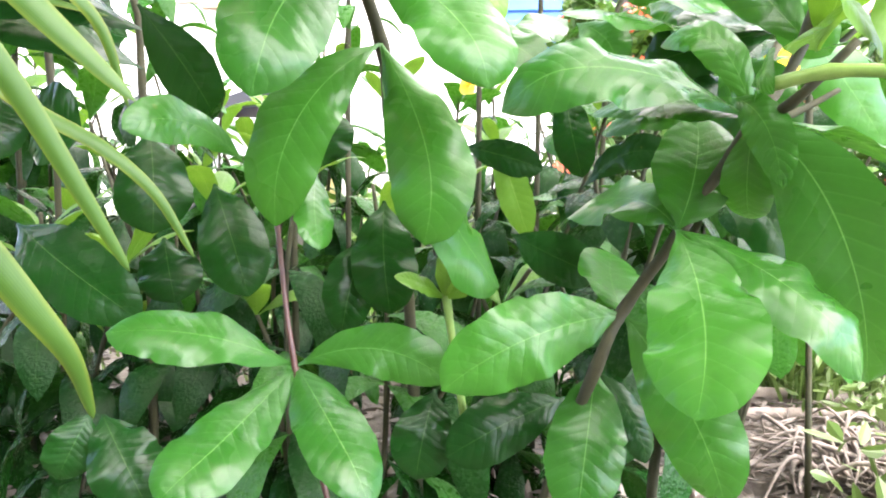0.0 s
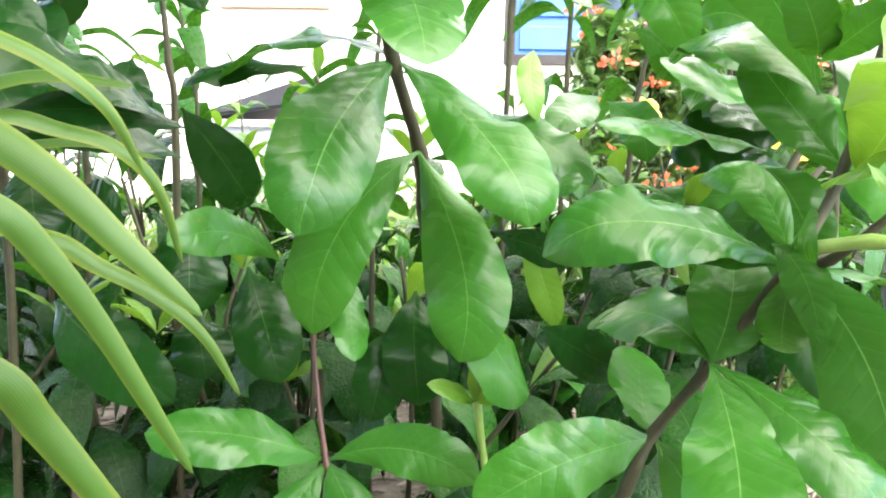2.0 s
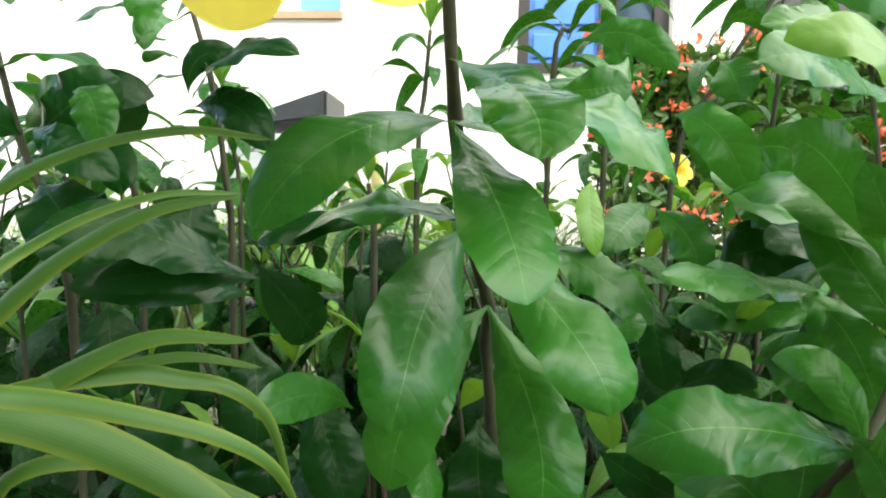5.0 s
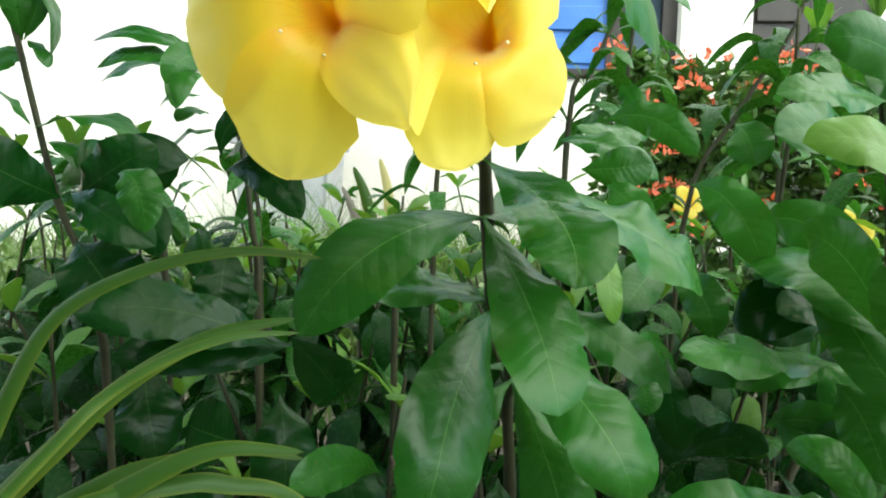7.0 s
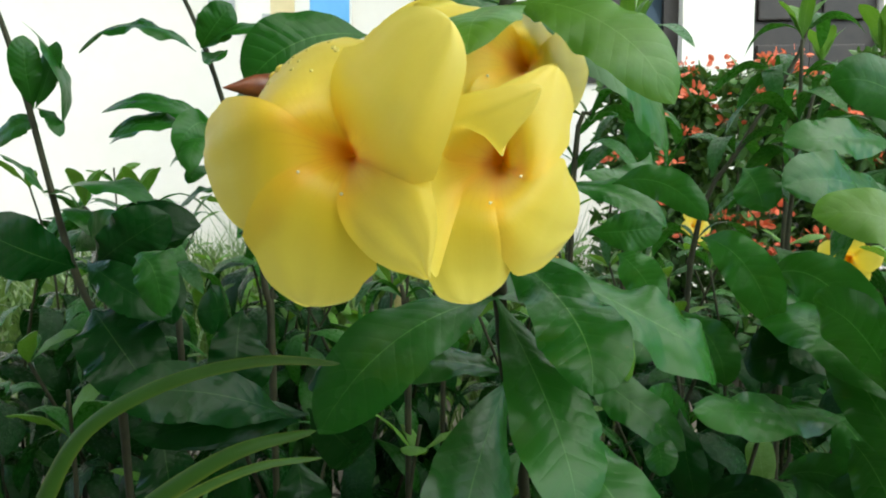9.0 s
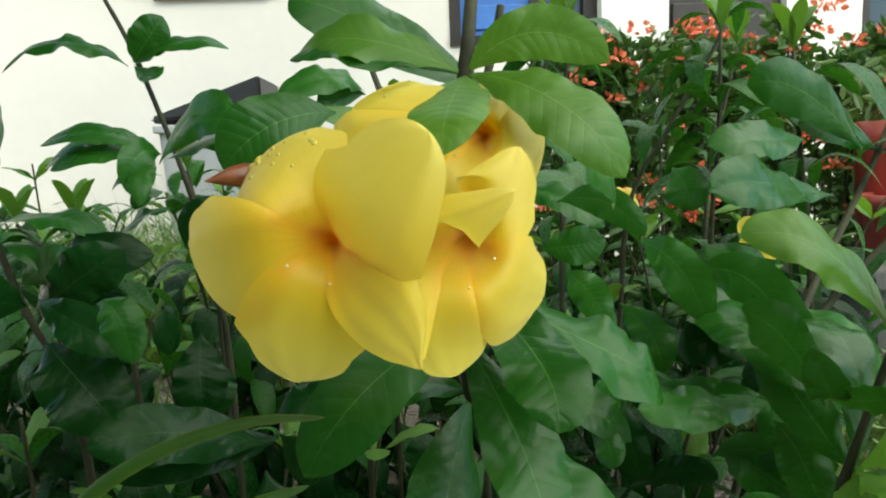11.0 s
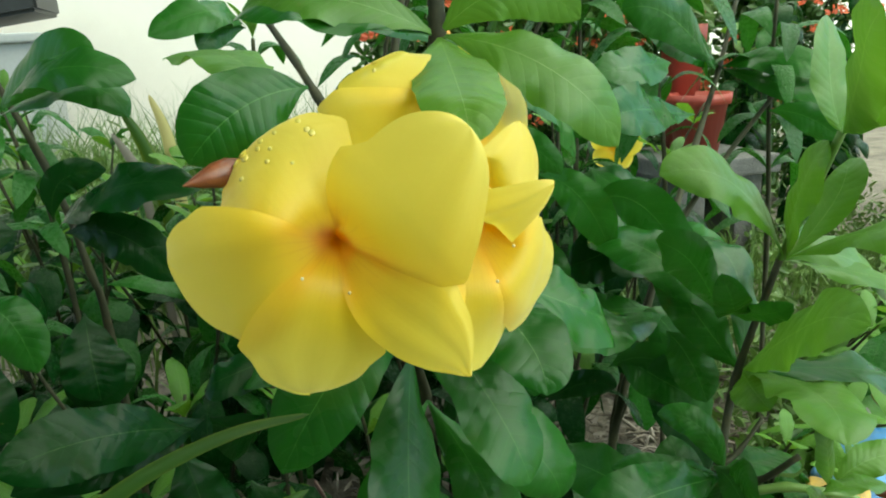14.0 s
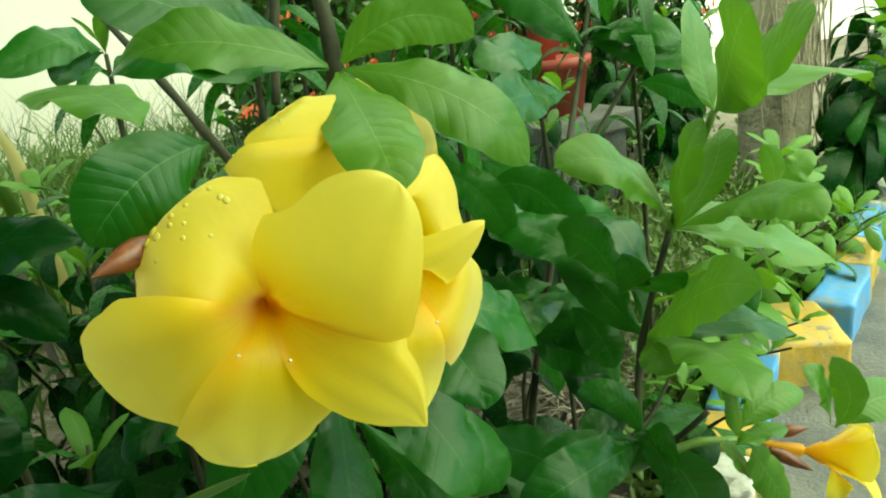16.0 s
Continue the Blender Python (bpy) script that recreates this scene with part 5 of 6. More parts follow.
tall_a = whorled([(-0.284, 0.724, -0.010), (-0.284, 0.694, 0.486), (-0.289, 0.688, 0.565), (-0.312, 0.704, 0.671), (-0.383, 0.763, 0.830), (-0.422, 0.784, 0.902)], 0, 0.128, 1)
leaf(tall_a, (-0.388, 0.750, 0.823), (-0.440, 0.719, 0.846), (-0.510, 0.720, 0.824), 0.045, 33)
leaf(tall_a, (-0.382, 0.750, 0.824), (-0.324, 0.726, 0.844), (-0.273, 0.730, 0.841), 0.040, -29)
leaf(tall_a, (-0.382, 0.750, 0.827), (-0.363, 0.738, 0.847), (-0.342, 0.740, 0.872), 0.041, 47)
leaf(tall_a, (-0.382, 0.750, 0.823), (-0.355, 0.720, 0.811), (-0.336, 0.700, 0.811), 0.025, -7)
leaf(tall_a, (-0.349, 0.710, 0.729), (-0.400, 0.688, 0.737), (-0.459, 0.690, 0.717), 0.040, 33)
leaf(tall_a, (-0.352, 0.710, 0.729), (-0.356, 0.669, 0.717), (-0.354, 0.650, 0.687), 0.026, -37)
leaf(tall_a, (-0.341, 0.700, 0.702), (-0.366, 0.683, 0.705), (-0.388, 0.680, 0.693), 0.019, 37)
leaf(tall_a, (-0.340, 0.700, 0.685), (-0.344, 0.664, 0.687), (-0.349, 0.641, 0.672), 0.022, -7)
leaf(tall_a, (-0.328, 0.690, 0.667), (-0.354, 0.679, 0.664), (-0.384, 0.680, 0.641), 0.023, 39)
tall_b = whorled([(-0.403, 0.638, -0.010), (-0.403, 0.608, 0.450), (-0.453, 0.612, 0.594), (-0.501, 0.617, 0.766), (-0.537, 0.629, 0.849)], 0, 0.11, 2)
leaf(tall_b, (-0.492, 0.620, 0.742), (-0.487, 0.603, 0.774), (-0.486, 0.600, 0.807), 0.028, 39)
leaf(tall_b, (-0.490, 0.620, 0.743), (-0.473, 0.616, 0.774), (-0.468, 0.620, 0.806), 0.024, 12)
leaf(tall_b, (-0.490, 0.620, 0.743), (-0.466, 0.607, 0.734), (-0.453, 0.600, 0.714), 0.018, -51)
leaf(tall_b, (-0.509, 0.630, 0.828), (-0.464, 0.614, 0.786), (-0.447, 0.610, 0.731), 0.042, -88)
leaf(tall_b, (-0.477, 0.610, 0.658), (-0.409, 0.598, 0.670), (-0.363, 0.600, 0.649), 0.041, -49)
leaf(tall_b, (-0.477, 0.610, 0.660), (-0.491, 0.603, 0.683), (-0.518, 0.600, 0.700), 0.021, 71)
leaf(tall_b, (-0.463, 0.610, 0.645), (-0.432, 0.596, 0.643), (-0.411, 0.590, 0.619), 0.022, -42)
leaf(tall_b, (-0.488, 0.620, 0.725), (-0.508, 0.621, 0.726), (-0.546, 0.628, 0.706), 0.022, -19)
whorled([(0.229, 1.026, -0.010), (0.229, 0.996, 0.574), (0.304, 1.021, 0.743), (0.382, 1.034, 0.871), (0.396, 1.039, 0.945)], 4, 0.11, 3)
whorled([(0.053, 0.948, -0.010), (0.053, 0.918, 0.691), (0.082, 0.925, 0.782), (0.120, 0.933, 0.873)], 3, 0.11, 4)
whorled([(0.428, 1.207, -0.010), (0.428, 1.177, 0.661), (0.457, 1.186, 0.775), (0.483, 1.194, 0.888)], 3, 0.11, 5)
whorled([(-0.417, 0.782, -0.010), (-0.417, 0.752, 0.542), (-0.505, 0.798, 0.594), (-0.585, 0.845, 0.645)], 3, 0.1, 6)
whorled([(-0.119, 0.941, -0.010), (-0.119, 0.911, 0.569), (-0.112, 0.920, 0.694), (-0.107, 0.926, 0.775)], 4, 0.085, 7)
whorled([(-0.142, 0.754, -0.010), (-0.142, 0.724, 0.489), (-0.146, 0.727, 0.541), (-0.150, 0.728, 0.565)], 2, 0.06, 8)
whorled([(-0.377, 0.994, -0.010), (-0.377, 0.964, 0.531), (-0.397, 0.971, 0.634), (-0.411, 0.975, 0.706)], 4, 0.1, 12)
whorled([(-0.551, 0.924, -0.010), (-0.551, 0.894, 0.547), (-0.541, 0.898, 0.600), (-0.539, 0.902, 0.645)], 3, 0.11, 13)
whorled([(0.330, 0.930, -0.010), (0.330, 0.920, 0.560), (0.345, 0.935, 0.720), (0.352, 0.950, 0.873)], 5, 0.105, 14)
whorled([(0.440, 0.840, -0.010), (0.430, 0.840, 0.520), (0.415, 0.845, 0.690), (0.403, 0.850, 0.830)], 5, 0.115, 15)
whorled([(0.130, 1.000, -0.010), (0.135, 0.995, 0.600), (0.142, 1.000, 0.780), (0.150, 1.000, 0.905)], 5, 0.095, 16)
whorled([(0.640, 0.860, -0.010), (0.610, 0.840, 0.450), (0.580, 0.820, 0.640), (0.563, 0.800, 0.790)], 5, 0.110, 17)

# ---- leaves past counting ----
def leaf_cloud(name, spots, length, width, material, parent=None, label="", flat=0.5, seed=1, category=""):
    """Many small two-sided leaves in one mesh: each a folded four-cornered blade at its spot."""
    rg = np.random.RandomState(seed)
    n = len(spots)
    p = np.array(spots, float)
    d = rg.normal(size=(n, 3))
    d[:, 2] *= flat
    d /= np.linalg.norm(d, axis=1)[:, None]
    r = rg.normal(size=(n, 3))
    s = np.cross(d, r)
    s /= np.linalg.norm(s, axis=1)[:, None]
    u = np.cross(s, d)
    ln = length * rg.uniform(0.7, 1.25, (n, 1))
    wd = width * rg.uniform(0.8, 1.2, (n, 1))
    v = np.stack([p, p + d * ln * 0.35 + s * wd * 0.5 + u * wd * 0.12, p + d * ln * 0.72 + s * wd * 0.42 + u * wd * 0.1, p + d * ln,
                  p + d * ln * 0.72 - s * wd * 0.42 + u * wd * 0.1, p + d * ln * 0.35 - s * wd * 0.5 + u * wd * 0.12], 1).reshape(-1, 3)
    f = []
    for k in range(n):
        a = 6 * k
        f += [(a, a + 1, a + 2, a + 3), (a, a + 3, a + 4, a + 5)]
    me = bpy.data.meshes.new(name)
    me.from_pydata(v.tolist(), [], f)
    me.materials.append(material)
    ob = new(name, me)
    if parent is not None:
        ob.parent = parent
        ob.matrix_parent_inverse = parent.matrix_basis.inverted()
    if label:
        tagged(ob, label, category, kind="stuff")
    return ob


def cloud_material(name, dark, light, glow, rough=0.4, share=0.2):
    m, nt, p = mat(name)
    geo = nt.nodes.new("ShaderNodeNewGeometry")
    big = noise_of(nt, 3.0, 3.0)
    f = math_node(nt, "ADD", math_node(nt, "MULTIPLY", geo.outputs["Random Per Island"], 0.7), math_node(nt, "MULTIPLY", big, 0.4))
    c = mix_rgb(nt, f, dark, light)
    nt.links.new(c, p.inputs["Base Color"])
    p.inputs["Roughness"].default_value = rough
    see_through(nt, p, mix_rgb(nt, 0.4, c, glow), share)
    return m


HEDGE = cloud_material("hedge_leaf", (0.02, 0.06, 0.012), (0.07, 0.17, 0.03), (0.12, 0.26, 0.02))
CROWN = cloud_material("crown_leaf", (0.015, 0.05, 0.012), (0.05, 0.12, 0.025), (0.12, 0.28, 0.02))
WEED = cloud_material("weed_leaf", (0.04, 0.09, 0.02), (0.12, 0.20, 0.05), (0.2, 0.35, 0.05))
DRY = cloud_material("dry_leaf", (0.07, 0.062, 0.052), (0.22, 0.20, 0.17), (0.2, 0.17, 0.12), 0.8, 0.1)
CORAL = cloud_material("coral_flower", (0.55, 0.07, 0.035), (0.80, 0.20, 0.09), (0.8, 0.2, 0.1), 0.5, 0.25)

# ixora hedge by the house
rg = np.random.RandomState(11)
hedge = thing("flowering_hedge", (0.95, 2.8, 0), "dense small-leaved hedge dotted with coral flower heads", "hedge")
spots = []
tops = []
for k in range(62):
    cx, cy = rg.uniform(0.34, 2.5), rg.uniform(2.35, 3.2)
    top = 1.02 + 0.16 * rg.rand() - 0.12 * max(cx - 1.3, 0)
    bm = bmesh.new()
    base = Vector((cx + rg.uniform(-0.1, 0.1), cy, -0.02))
    tube(bm, [base, base.lerp(Vector((cx, cy, top)), 0.5) + Vector((rg.uniform(-0.04, 0.04), 0, 0)), Vector((cx, cy, top))], 0.006, 0.003, 5)
    part("twig", bm, STEM, hedge)
    tops.append((cx, cy, top))
    for q in range(380):
        z = top * (1 - rg.rand() ** 1.6 * 0.95)
        a, r = rg.uniform(0, 6.28), 0.10 * rg.rand() ** 0.5 * (1.15 - 0.5 * z / top)
        spots.append((cx + r * math.cos(a), cy + r * math.sin(a), z))
leaf_cloud("leaf_mass", spots, 0.056, 0.025, HEDGE, hedge, "small dark glossy leaves", 0.8, 3)


def flower_head(x, y, z, r, seed):
    rg2 = np.random.RandomState(seed)
    pts = []
    for k in range(22):
        v = rg2.normal(size=3)
        v /= np.linalg.norm(v)
        pts.append((x + v[0] * r, y + v[1] * r - r * 0.3, z + abs(v[2]) * r * 0.7))
    ob = leaf_cloud("flower_head", pts, r * 0.75, r * 0.42, CORAL, hedge, "", 1.0, seed)
    tagged(ob, "round head of small coral flowers")


for k in range(104):
    cx, cy, top = tops[k % len(tops)]
    zz = top + 0.01 if k < 40 else top * rg.uniform(0.45, 0.95)
    flower_head(cx + rg.uniform(-0.1, 0.1), (cy - 0.05) if k < 40 else 2.32 + rg.uniform(-0.04, 0.1), zz, rg.uniform(0.024, 0.042), 500 + k)

# tree with hanging roots; its unseen crown is spread out to shade the garden
tree = thing("garden_tree", (1.96, 1.65, 0), "broad tree trunk with grey bark and hanging roots", "tree")
bm = bmesh.new()
TP = [Vector((1.96, 1.65, -0.05)), Vector((1.98, 1.66, 0.5)), Vector((2.02, 1.68, 1.2)), Vector((1.9, 1.55, 2.2)), Vector((1.5, 1.3, 3.0))]
tube(bm, TP, 0.115, 0.09, 22)
for v in bm.verts:
    a = math.atan2(v.co.y - 1.66, v.co.x - 1.98)
    k = 1 + 0.07 * math.sin(5 * a + 2 * v.co.z) + 0.04 * noise.noise(v.co * 9)
    v.co.x, v.co.y = 1.98 + (v.co.x - 1.98) * k, 1.66 + (v.co.y - 1.66) * k
part("trunk", bm, BARK, tree)
# limbs out of view, reaching left to carry the added crown
for k in range(7):
    bm = bmesh.new()
    a = 2 * math.pi * k / 7
    tip = Vector((-0.5 + 2.0 * math.cos(a), 0.3 + 1.5 * math.sin(a), 3.3 + 0.3 * rg.rand()))
    tube(bm, [TP[-1], TP[-1].lerp(tip, 0.5) + Vector((0, 0, 0.25)), tip], 0.06, 0.015, 7)
    part("limb", bm, BARK, tree)
for k in range(22):
    bm = bmesh.new()
    a = rg.uniform(3.4, 5.6)
    x, y = 1.98 + 0.125 * math.cos(a), 1.66 + 0.125 * math.sin(a)
    tube(bm, [Vector((x, y, 1.6))] + [Vector((x + rg.uniform(-0.045, 0.045), y - 0.015, z)) for z in (1.2, 0.95, 0.7, 0.5)] + [Vector((x + rg.uniform(-0.06, 0.06), y - 0.03, rg.uniform(0.1, 0.4)))], 0.006, 0.002, 5)
    part("hanging_root", bm, BARK, tree)
spots = []
for k in range(170):
    a, r = rg.uniform(0, 6.28), rg.rand() ** 0.5
    c = (-0.7 + 2.3 * r * math.cos(a), 0.1 + 1.9 * r * math.sin(a), 3.1 + 0.9 * rg.rand() * (1.2 - r))
    for q in range(38):
        v = rg.normal(size=3) * (0.26, 0.26, 0.15)
        spots.append((c[0] + v[0], c[1] + v[1], c[2] + v[2]))
# more unseen clumps over the left, added to block sky light there
rc = np.random.RandomState(77)
for k in range(190):
    a, r = rc.uniform(0, 6.28), rc.rand() ** 0.5
    c = (-1.2 + 1.2 * r * math.cos(a), 0.9 + 1.2 * r * math.sin(a), 2.4 + 0.7 * rc.rand())
    for q in range(38):
        v = rc.normal(size=3) * (0.22, 0.22, 0.13)
        spots.append((c[0] + v[0], c[1] + v[1], c[2] + v[2]))
leaf_cloud("crown", spots, 0.13, 0.06, CROWN, tree, "unseen crown of many small green leaves, added for shade", 0.6, 7)

# refuse bin by the wall
GREY = plain_material("bin_grey", (0.30, 0.31, 0.32), (0.42, 0.43, 0.44), 6, 0.5)
BLACK = plain_material("bin_lid_black", (0.012, 0.013, 0.014), (0.03, 0.032, 0.034), 8, 0.45)
refuse = thing("refuse_bin", (-1.27, 4.1, 0), "grey plastic refuse bin with a raised black lid", "bin")
bm = bmesh.new()
vs = box(bm, -1.55, -1.0, 3.85, 4.3, -0.01, 0.93)
for v in vs:
    if v.co.z < 0.5:
        v.co.x = -1.275 + (v.co.x + 1.275) * 0.84
        v.co.y = 4.08 + (v.co.y - 4.08) * 0.86
bmesh.ops.recalc_face_normals(bm, faces=bm.faces)
bmesh.ops.bevel(bm, geom=list(bm.edges), offset=0.02, segments=2, affect="EDGES")
part("body", bm, GREY, refuse, smooth=False)
block("rim", -1.57, -0.98, 3.83, 4.32, 0.90, 0.945, GREY, refuse, bevel=0.01)
bm = bmesh.new()
vs = box(bm, -1.58, -0.97, 3.84, 4.33, 0.955, 0.99)
for v in vs:
    if v.co.x > -1.2 and v.co.z > 0.97:
        v.co.z = 1.2
    elif v.co.x > -1.2:
        v.co.z = 1.04
bmesh.ops.recalc_face_normals(bm, faces=bm.faces)
bmesh.ops.bevel(bm, geom=list(bm.edges), offset=0.015, segments=2, affect="EDGES")
part("lid", bm, BLACK, refuse, "black plastic lid", smooth=False)

# painted board on the wall
BROWN = plain_material("board_edge", (0.30, 0.18, 0.10), (0.40, 0.26, 0.16), 8, 0.6)
SKYBLUE = plain_material("board_blue", (0.10, 0.36, 0.70), (0.14, 0.42, 0.76), 5, 0.5)
BUFF = plain_material("board_buff", (0.62, 0.50, 0.28), (0.70, 0.58, 0.34), 9, 0.5)
board = thing("wall_board", (-1.4, WALL_Y - 0.02, 1.75), "painted board with blue patch and plain bin shapes on the wall", "board")
block("panel", -1.95, -1.03, WALL_Y - 0.025, WALL_Y - 0.003, 1.80, 2.5, WHITE, board)
block("lower_edge", -1.75, -1.03, WALL_Y - 0.032, WALL_Y - 0.003, 1.755, 1.80, BROWN, board)
block("painted_patch", -1.30, -1.04, WALL_Y - 0.030, WALL_Y - 0.026, 1.805, 2.2, SKYBLUE, board)
block("painted_shadow", -1.62, -1.32, WALL_Y - 0.030, WALL_Y - 0.026, 1.84, 1.875, GREY, board)
block("painted_tub", -1.56, -1.40, WALL_Y - 0.035, WALL_Y - 0.031, 1.86, 2.05, BUFF, board)
block("painted_tub", -1.80, -1.98, WALL_Y - 0.035, WALL_Y - 0.031, 1.88, 2.05, GREY, board)

# red flower pots on a low stand
TERRA = plain_material("red_plastic", (0.22, 0.03, 0.022), (0.30, 0.05, 0.034), 10, 0.5)


def revolve_up(bm, o, prof, sides=22):
    rings = [[bm.verts.new(o + Vector((r * math.cos(t), r * math.sin(t), z))) for t in (2 * math.pi * k / sides for k in range(sides))] for z, r in prof]
    for a, b in zip(rings, rings[1:]):
        for k in range(sides):
            bm.faces.new((a[k], a[(k + 1) % sides], b[(k + 1) % sides], b[k]))


def flower_pot(x, y, z, r, h):
    pot = thing("flower_pot", (x, y, z), "red plastic flower pot with a wide rim", "pot", "red pots")
    bm = bmesh.new()
    o = Vector((x, y, z))
    prof = ((0.0, 0.01), (0.0, 0.68), (0.82, 0.93), (0.83, 1.04), (1.0, 1.07), (1.0, 0.95), (0.88, 0.90), (0.86, 0.02))
    revolve_up(bm, o, [(h * a, r * q) for a, q in prof])
    part("body", bm, TERRA, pot)
    return pot


stand = thing("pot_stand", (1.4, 2.05, 0), "low grey concrete stand for pots", "stand")
block("slab", 1.15, 1.55, 1.85, 2.25, 0.30, 0.36, ROAD, stand, bevel=0.008)
block("support", 1.2, 1.3, 1.9, 2.2, -0.02, 0.298, ROAD, stand, bevel=0.006)
block("support", 1.42, 1.52, 1.9, 2.2, -0.02, 0.298, ROAD, stand, bevel=0.006)
flower_pot(1.33, 2.0, 0.362, 0.10, 0.20)
flower_pot(1.36, 2.14, 0.362, 0.075, 0.42)
spots = [(1.36 + rg.normal() * 0.06, 2.14 + rg.normal() * 0.06, 0.80 + abs(rg.normal()) * 0.08) for _ in range(160)]
tagged(leaf_cloud("potted_plant", spots, 0.06, 0.02, WEED, None, "", 1.2, 21), "small leafy plant growing in the pot", "plant", kind="stuff")


# grass, weeds and dry litter
def grass_patch(name, boxes, n, height, width, material, label, seed):
    rg3 = np.random.RandomState(seed)
    v, f = [], []
    for k in range(n):
        x0, x1, y0, y1 = boxes[k % len(boxes)]
        x, y = rg3.uniform(x0, x1), rg3.uniform(y0, y1)
        h = height * rg3.uniform(0.5, 1.2)
        a = rg3.uniform(0, 6.28)
        lx, ly = h * 0.45 * rg3.normal(), h * 0.45 * rg3.normal()
        sx, sy = math.cos(a) * width, math.sin(a) * width
        b = len(v)
        v += [(x - sx, y - sy, -0.02), (x + sx, y + sy, -0.02), (x + lx * 0.35 - sx * 0.8, y + ly * 0.35 - sy * 0.8, h * 0.6), (x + lx * 0.35 + sx * 0.8, y + ly * 0.35 + sy * 0.8, h * 0.6), (x + lx, y + ly, h)]
        f += [(b, b + 1, b + 3, b + 2), (b + 2, b + 3, b + 4)]
    me = bpy.data.meshes.new(name)
    me.from_pydata(v, [], f)
    me.materials.append(material)
    return tagged(new(name, me), label, "grass", kind="stuff")


grass_patch("wall_grass", [(-3.2, 0.4, 3.2, 4.3), (-2.2, 0.3, 2.2, 3.4)], 3200, 0.46, 0.006, WEED, "long thin grass and weeds along the house wall", 31)
grass_patch("garden_grass", [(-2.0, 0.4, 1.5, 2.6), (0.9, 1.8, 1.0, 1.9), (0.62, 0.8, 1.3, 1.7)], 3000, 0.16, 0.004, WEED, "low green weeds between the shrubs", 32)
spots = [(rg.uniform(-2.6, 0.3), rg.uniform(2.2, 4.2), abs(rg.normal()) * 0.16) for _ in range(2600)]
leaf_cloud("weed_leaves", spots, 0.09, 0.03, WEED, None, "mixed low leafy weeds by the wall", 0.9, 33, "weeds")
spots = [(x, 0.98 + 0.28 * (x - 0.9) + abs(rg.normal()) * 0.5, 0.01 + abs(rg.normal()) * 0.08) for x in rg.uniform(0.6, 2.3, 4200)]
spots += [(0.45 + 0.42 * q + rg.normal() * 0.03, 0.66 + 0.27 * q + abs(rg.normal()) * 0.05, 0.02 + abs(rg.normal()) * 0.05) for q in rg.rand(500)]
leaf_cloud("ground_cover", spots, 0.035, 0.012, WEED, None, "fine green ground cover near the kerb", 0.9, 34, "weeds")


def in_bed(x, y):
    """Whether a spot lies on the planted side of the kerb."""
    return y > (0.50 + 0.684 * (x - 0.28) if x < 0.88 else 0.92 + 0.455 * (x - 1.07))


spots = [(rg.uniform(-1.0, 1.0), rg.uniform(0.5, 1.9), 0.012 + 0.02 * rg.rand()) for _ in range(5200)]
spots = [p for p in spots if in_bed(p[0], p[1])]
leaf_cloud("dry_litter", spots, 0.035, 0.008, DRY, None, "dry fallen leaves and fibres on the soil", 0.12, 35, "litter")

# dry root clump and fallen sticks on the soil
FIBRE = plain_material("dry_fibre", (0.11, 0.095, 0.08), (0.30, 0.265, 0.225), 40, 0.95, 200, 0.6, 0.002)
clump = thing("root_clump", (0.53, 0.93, 0), "frayed dry grey-brown palm root clump on the soil", "debris")
for k in range(150):
    rr = random.Random(3000 + k)
    bm = bmesh.new()
    c = Vector((0.53 + rr.gauss(0, 0.03), 0.93 + rr.gauss(0, 0.03), 0.05 + rr.gauss(0, 0.015)))
    a = rr.uniform(0, 6.28)
    r = rr.uniform(0.04, 0.11)
    e = Vector((c.x + r * math.cos(a), c.y + r * math.sin(a), rr.uniform(0.0, 0.06)))
    tube(bm, [c, c.lerp(e, 0.5) + Vector((rr.gauss(0, 0.015), rr.gauss(0, 0.015), rr.uniform(0, 0.04))), e], rr.uniform(0.002, 0.005), 0.001, 5)
    part("fibre", bm, FIBRE, clump)
for k, (x0, y0, x1, y1, r) in enumerate([(0.45, 1.22, 0.85, 1.16, 0.012), (0.5, 1.35, 0.95, 1.25, 0.016), (0.55, 0.92, 0.80, 0.98, 0.007), (0.40, 1.5, 0.75, 1.4, 0.01)]):
    stick = thing("fallen_stick", (x0, y0, 0), "dry grey fallen stick lying on the soil", "stick", "fallen sticks")
    bm = bmesh.new()
    tube(bm, [Vector((x0, y0, r + 0.01)), Vector(((x0 + x1) / 2, (y0 + y1) / 2 + 0.02, r + 0.015)), Vector((x1, y1, r + 0.01))], r, r * 0.7, 8)
    part("wood", bm, FIBRE, stick)
spots = [(rng.uniform(0.38, 0.9), rng.uniform(0.85, 1.8), 0.012 + 0.02 * rng.random()) for _ in range(2600)]
leaf_cloud("fibre_litter", spots, 0.04, 0.004, DRY, None, "dry fibres and straw on the soil", 0.12, 36, "litter")
wild_shrub(1.03, 0.99, 0.33, 0.25, (-0.02, 0.0), 331, 0.085, 0.15, 2, 0.95, 0)
wild_shrub(1.24, 1.06, 0.38, 0.2, (0.08, 0.02), 332, 0.085, 0.14, 2, 0.95, 0)
wild_shrub(1.78, 1.26, 0.55, 0.3, (0.1, 0), 333, 0.07, 0.20, 3)
wild_shrub(2.15, 1.42, 0.7, 0.3, (0.1, 0), 336, 0.07, 0.20, 3)
wild_shrub(0.55, 0.74, 0.22, 0.2, (0.05, -0.13), 337, 0.05, 0.10, 2, 0.6, 0.3)
wild_shrub(0.69, 0.83, 0.24, 0.2, (0.04, -0.14), 338, 0.05, 0.10, 2, 0.95, 0.2)
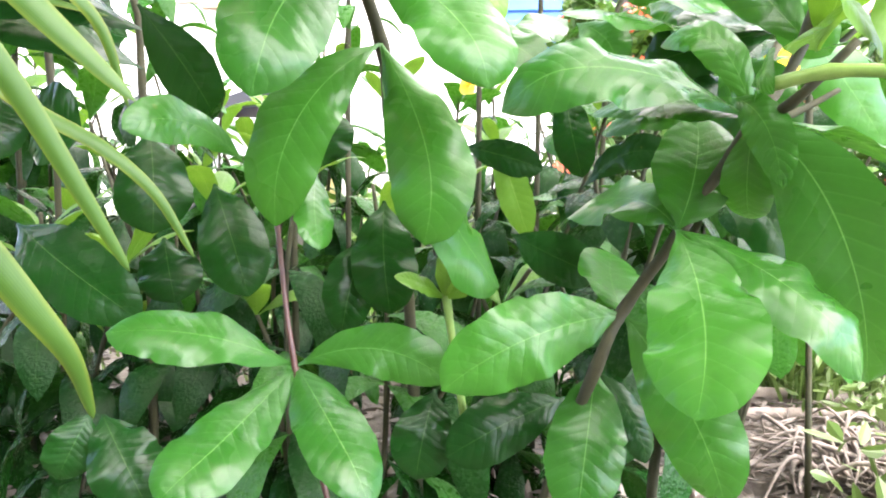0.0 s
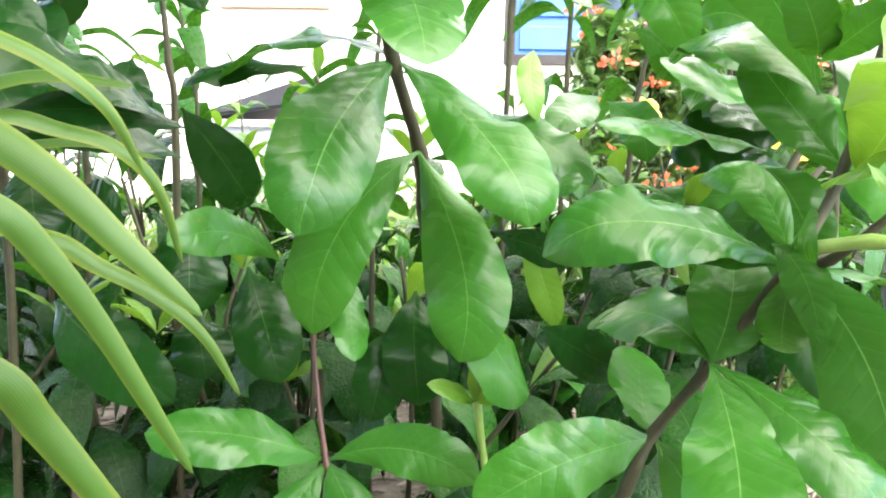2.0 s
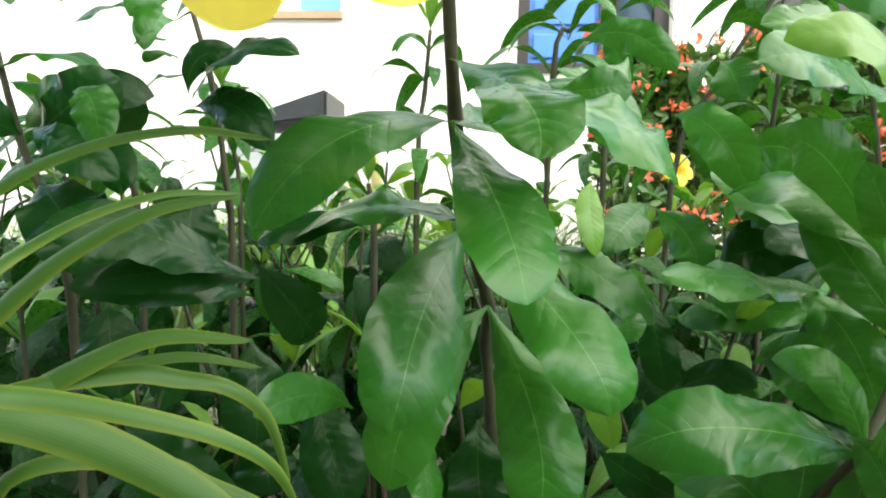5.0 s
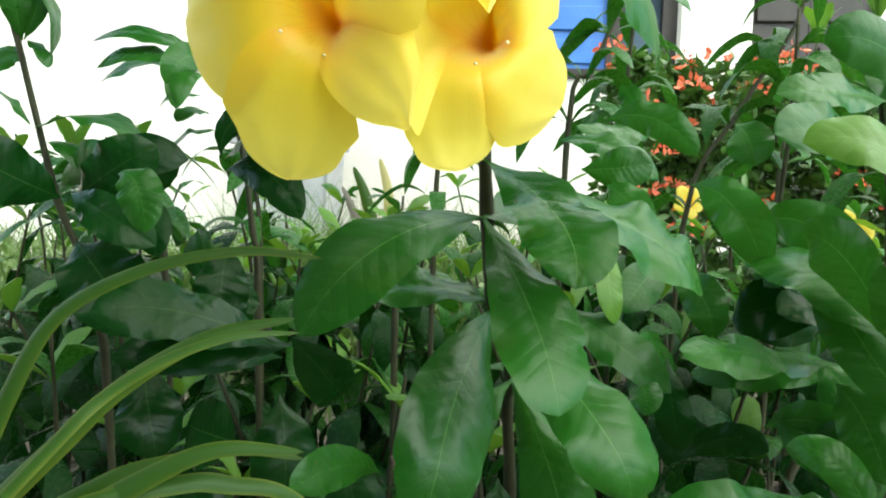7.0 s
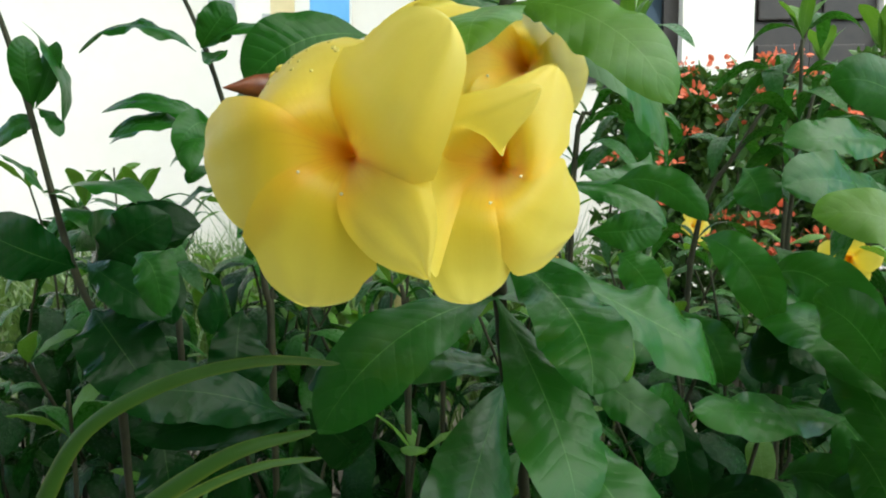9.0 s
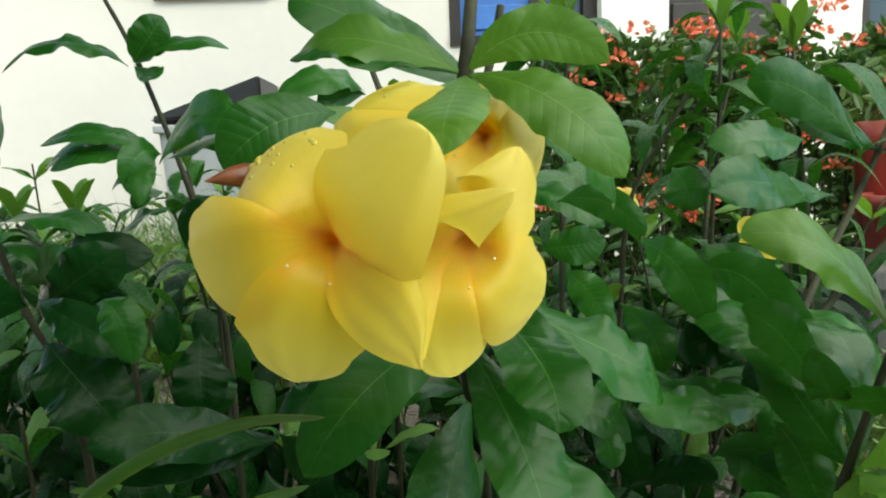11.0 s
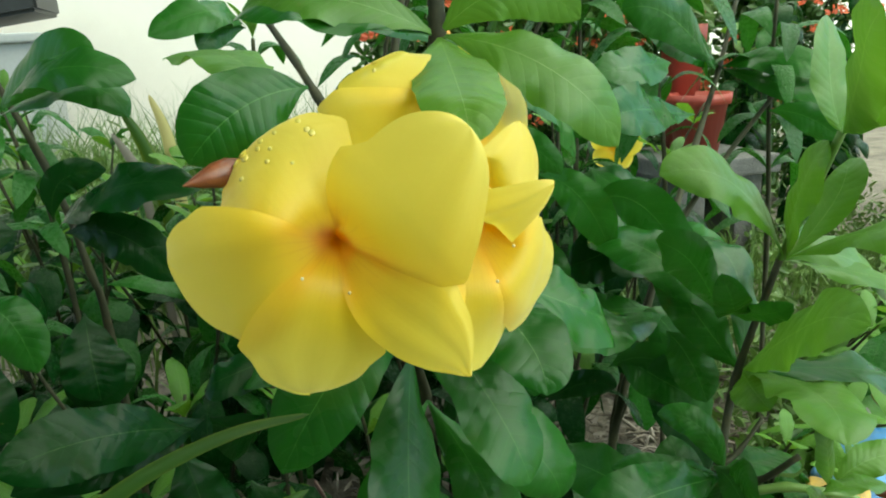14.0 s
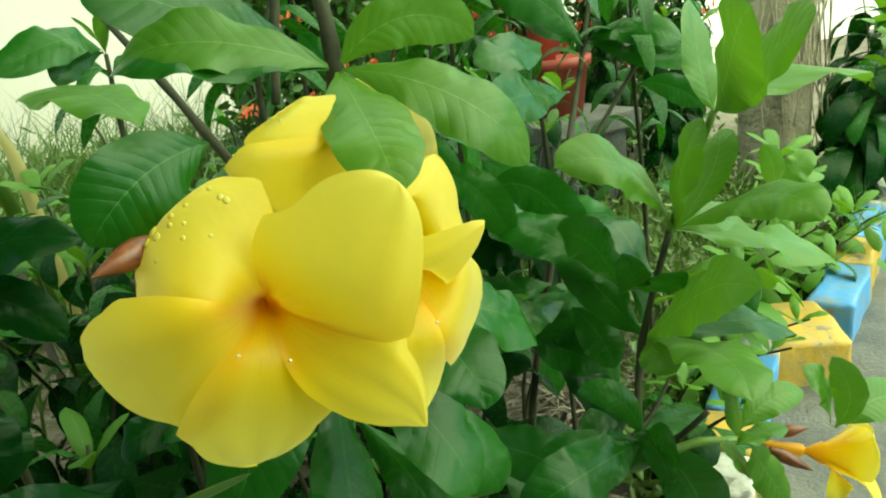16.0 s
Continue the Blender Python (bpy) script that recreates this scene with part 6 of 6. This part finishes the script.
wild_shrub(0.84, 0.93, 0.20, 0.2, (0.05, -0.12), 339, 0.05, 0.10, 2, 0.95, 0.2)
wild_shrub(0.76, 0.90, 0.36, 0.3, (0.05, -0.10), 361, 0.06, 0.12, 2, 0.95, 0.1)
wild_shrub(0.93, 1.02, 0.34, 0.3, (0.03, -0.14), 362, 0.06, 0.12, 2, 0.95, 0.1)
wild_shrub(1.16, 0.98, 0.24, 0.2, (0.03, -0.15), 363, 0.05, 0.11, 3, 0.95, 0.1)
wild_shrub(1.38, 1.07, 0.26, 0.2, (0.03, -0.16), 364, 0.05, 0.12, 3, 0.95, 0.1)
wild_shrub(0.62, 1.55, 0.55, 0.2, (0.1, 0), 334, 0.07, 0.11, 2)
wild_shrub(0.85, 1.75, 0.55, 0.2, (0.0, 0), 335, 0.07, 0.11, 2)
for k, (x, y, h) in enumerate([(0.38, 0.90, 0.58), (0.44, 1.2, 0.62), (0.68, 1.35, 0.62), (0.56, 1.4, 0.62), (0.80, 1.5, 0.60)]):
    wild_shrub(x, y, h, 0.56, (rng.uniform(-0.05, 0.05), 0), 350 + k, 0.055, 0.11, 2)
for k, (x, y, h) in enumerate([(1.65, 2.2, 0.95), (1.95, 2.5, 1.1), (2.35, 2.4, 1.0), (1.75, 1.95, 0.7), (2.5, 2.1, 0.8)]):
    wild_shrub(x, y, h, 0.15, (0.05, 0), 380 + k, 0.075, 0.14, 3)

# taller shrubs filling the bed, and thin weeds by the wall
for k, (x, y, h) in enumerate([(-0.85, 1.25, 0.72), (-0.62, 1.05, 0.64), (-0.42, 1.18, 0.68), (-0.18, 1.05, 0.62), (0.08, 1.22, 0.66), (-0.95, 1.6, 0.74), (-0.5, 1.5, 0.70), (-0.05, 1.6, 0.66), (0.26, 1.35, 0.66)]):
    wild_shrub(x, y, h, 0.3, (rng.uniform(-0.05, 0.05), 0), 420 + k, 0.07, 0.115, 2, 0.6, 0.5)
for k, (x, y, h) in enumerate([(-0.55, 2.1, 0.52), (-0.25, 2.0, 0.50), (0.02, 2.15, 0.48), (-0.9, 2.2, 0.55)]):
    wild_shrub(x, y, h, 0.3, (0.03, 0), 440 + k, 0.06, 0.12, 2, 0.95, 0)
grass_patch("tall_weeds", [(-1.2, 0.35, 2.5, 3.6)], 1100, 0.60, 0.0035, WEED, "tall thin dry weeds before the house wall", 37)
spots = [(rg.uniform(-1.2, 0.35), rg.uniform(2.5, 3.6), rg.uniform(0.1, 0.42)) for _ in range(1800)]
leaf_cloud("weed_foliage", spots, 0.07, 0.016, WEED, None, "narrow-leaved weeds before the house wall", 1.0, 38, "weeds")

# withered blades standing among the weeds
STRAW = cloud_material("withered_leaf", (0.34, 0.30, 0.12), (0.52, 0.46, 0.20), (0.5, 0.45, 0.15), 0.6, 0.3)
withered = thing("withered_plant", (-0.62, 1.5, 0), "clump of upright yellowed and withered blades", "plant")
for material, line, width in ((STRAP, [(-0.289, 1.500, 0.000), (-0.309, 1.500, 0.536), (-0.330, 1.500, 0.619), (-0.356, 1.500, 0.676)], 0.028), (STRAW, [(-0.255, 1.520, 0.000), (-0.275, 1.520, 0.530), (-0.281, 1.520, 0.625), (-0.301, 1.520, 0.698)], 0.026), (DRY, [(-0.319, 1.480, 0.000), (-0.339, 1.480, 0.542), (-0.355, 1.480, 0.590), (-0.376, 1.480, 0.631)], 0.020)):
    strap(withered, line, width).data.materials[0] = material
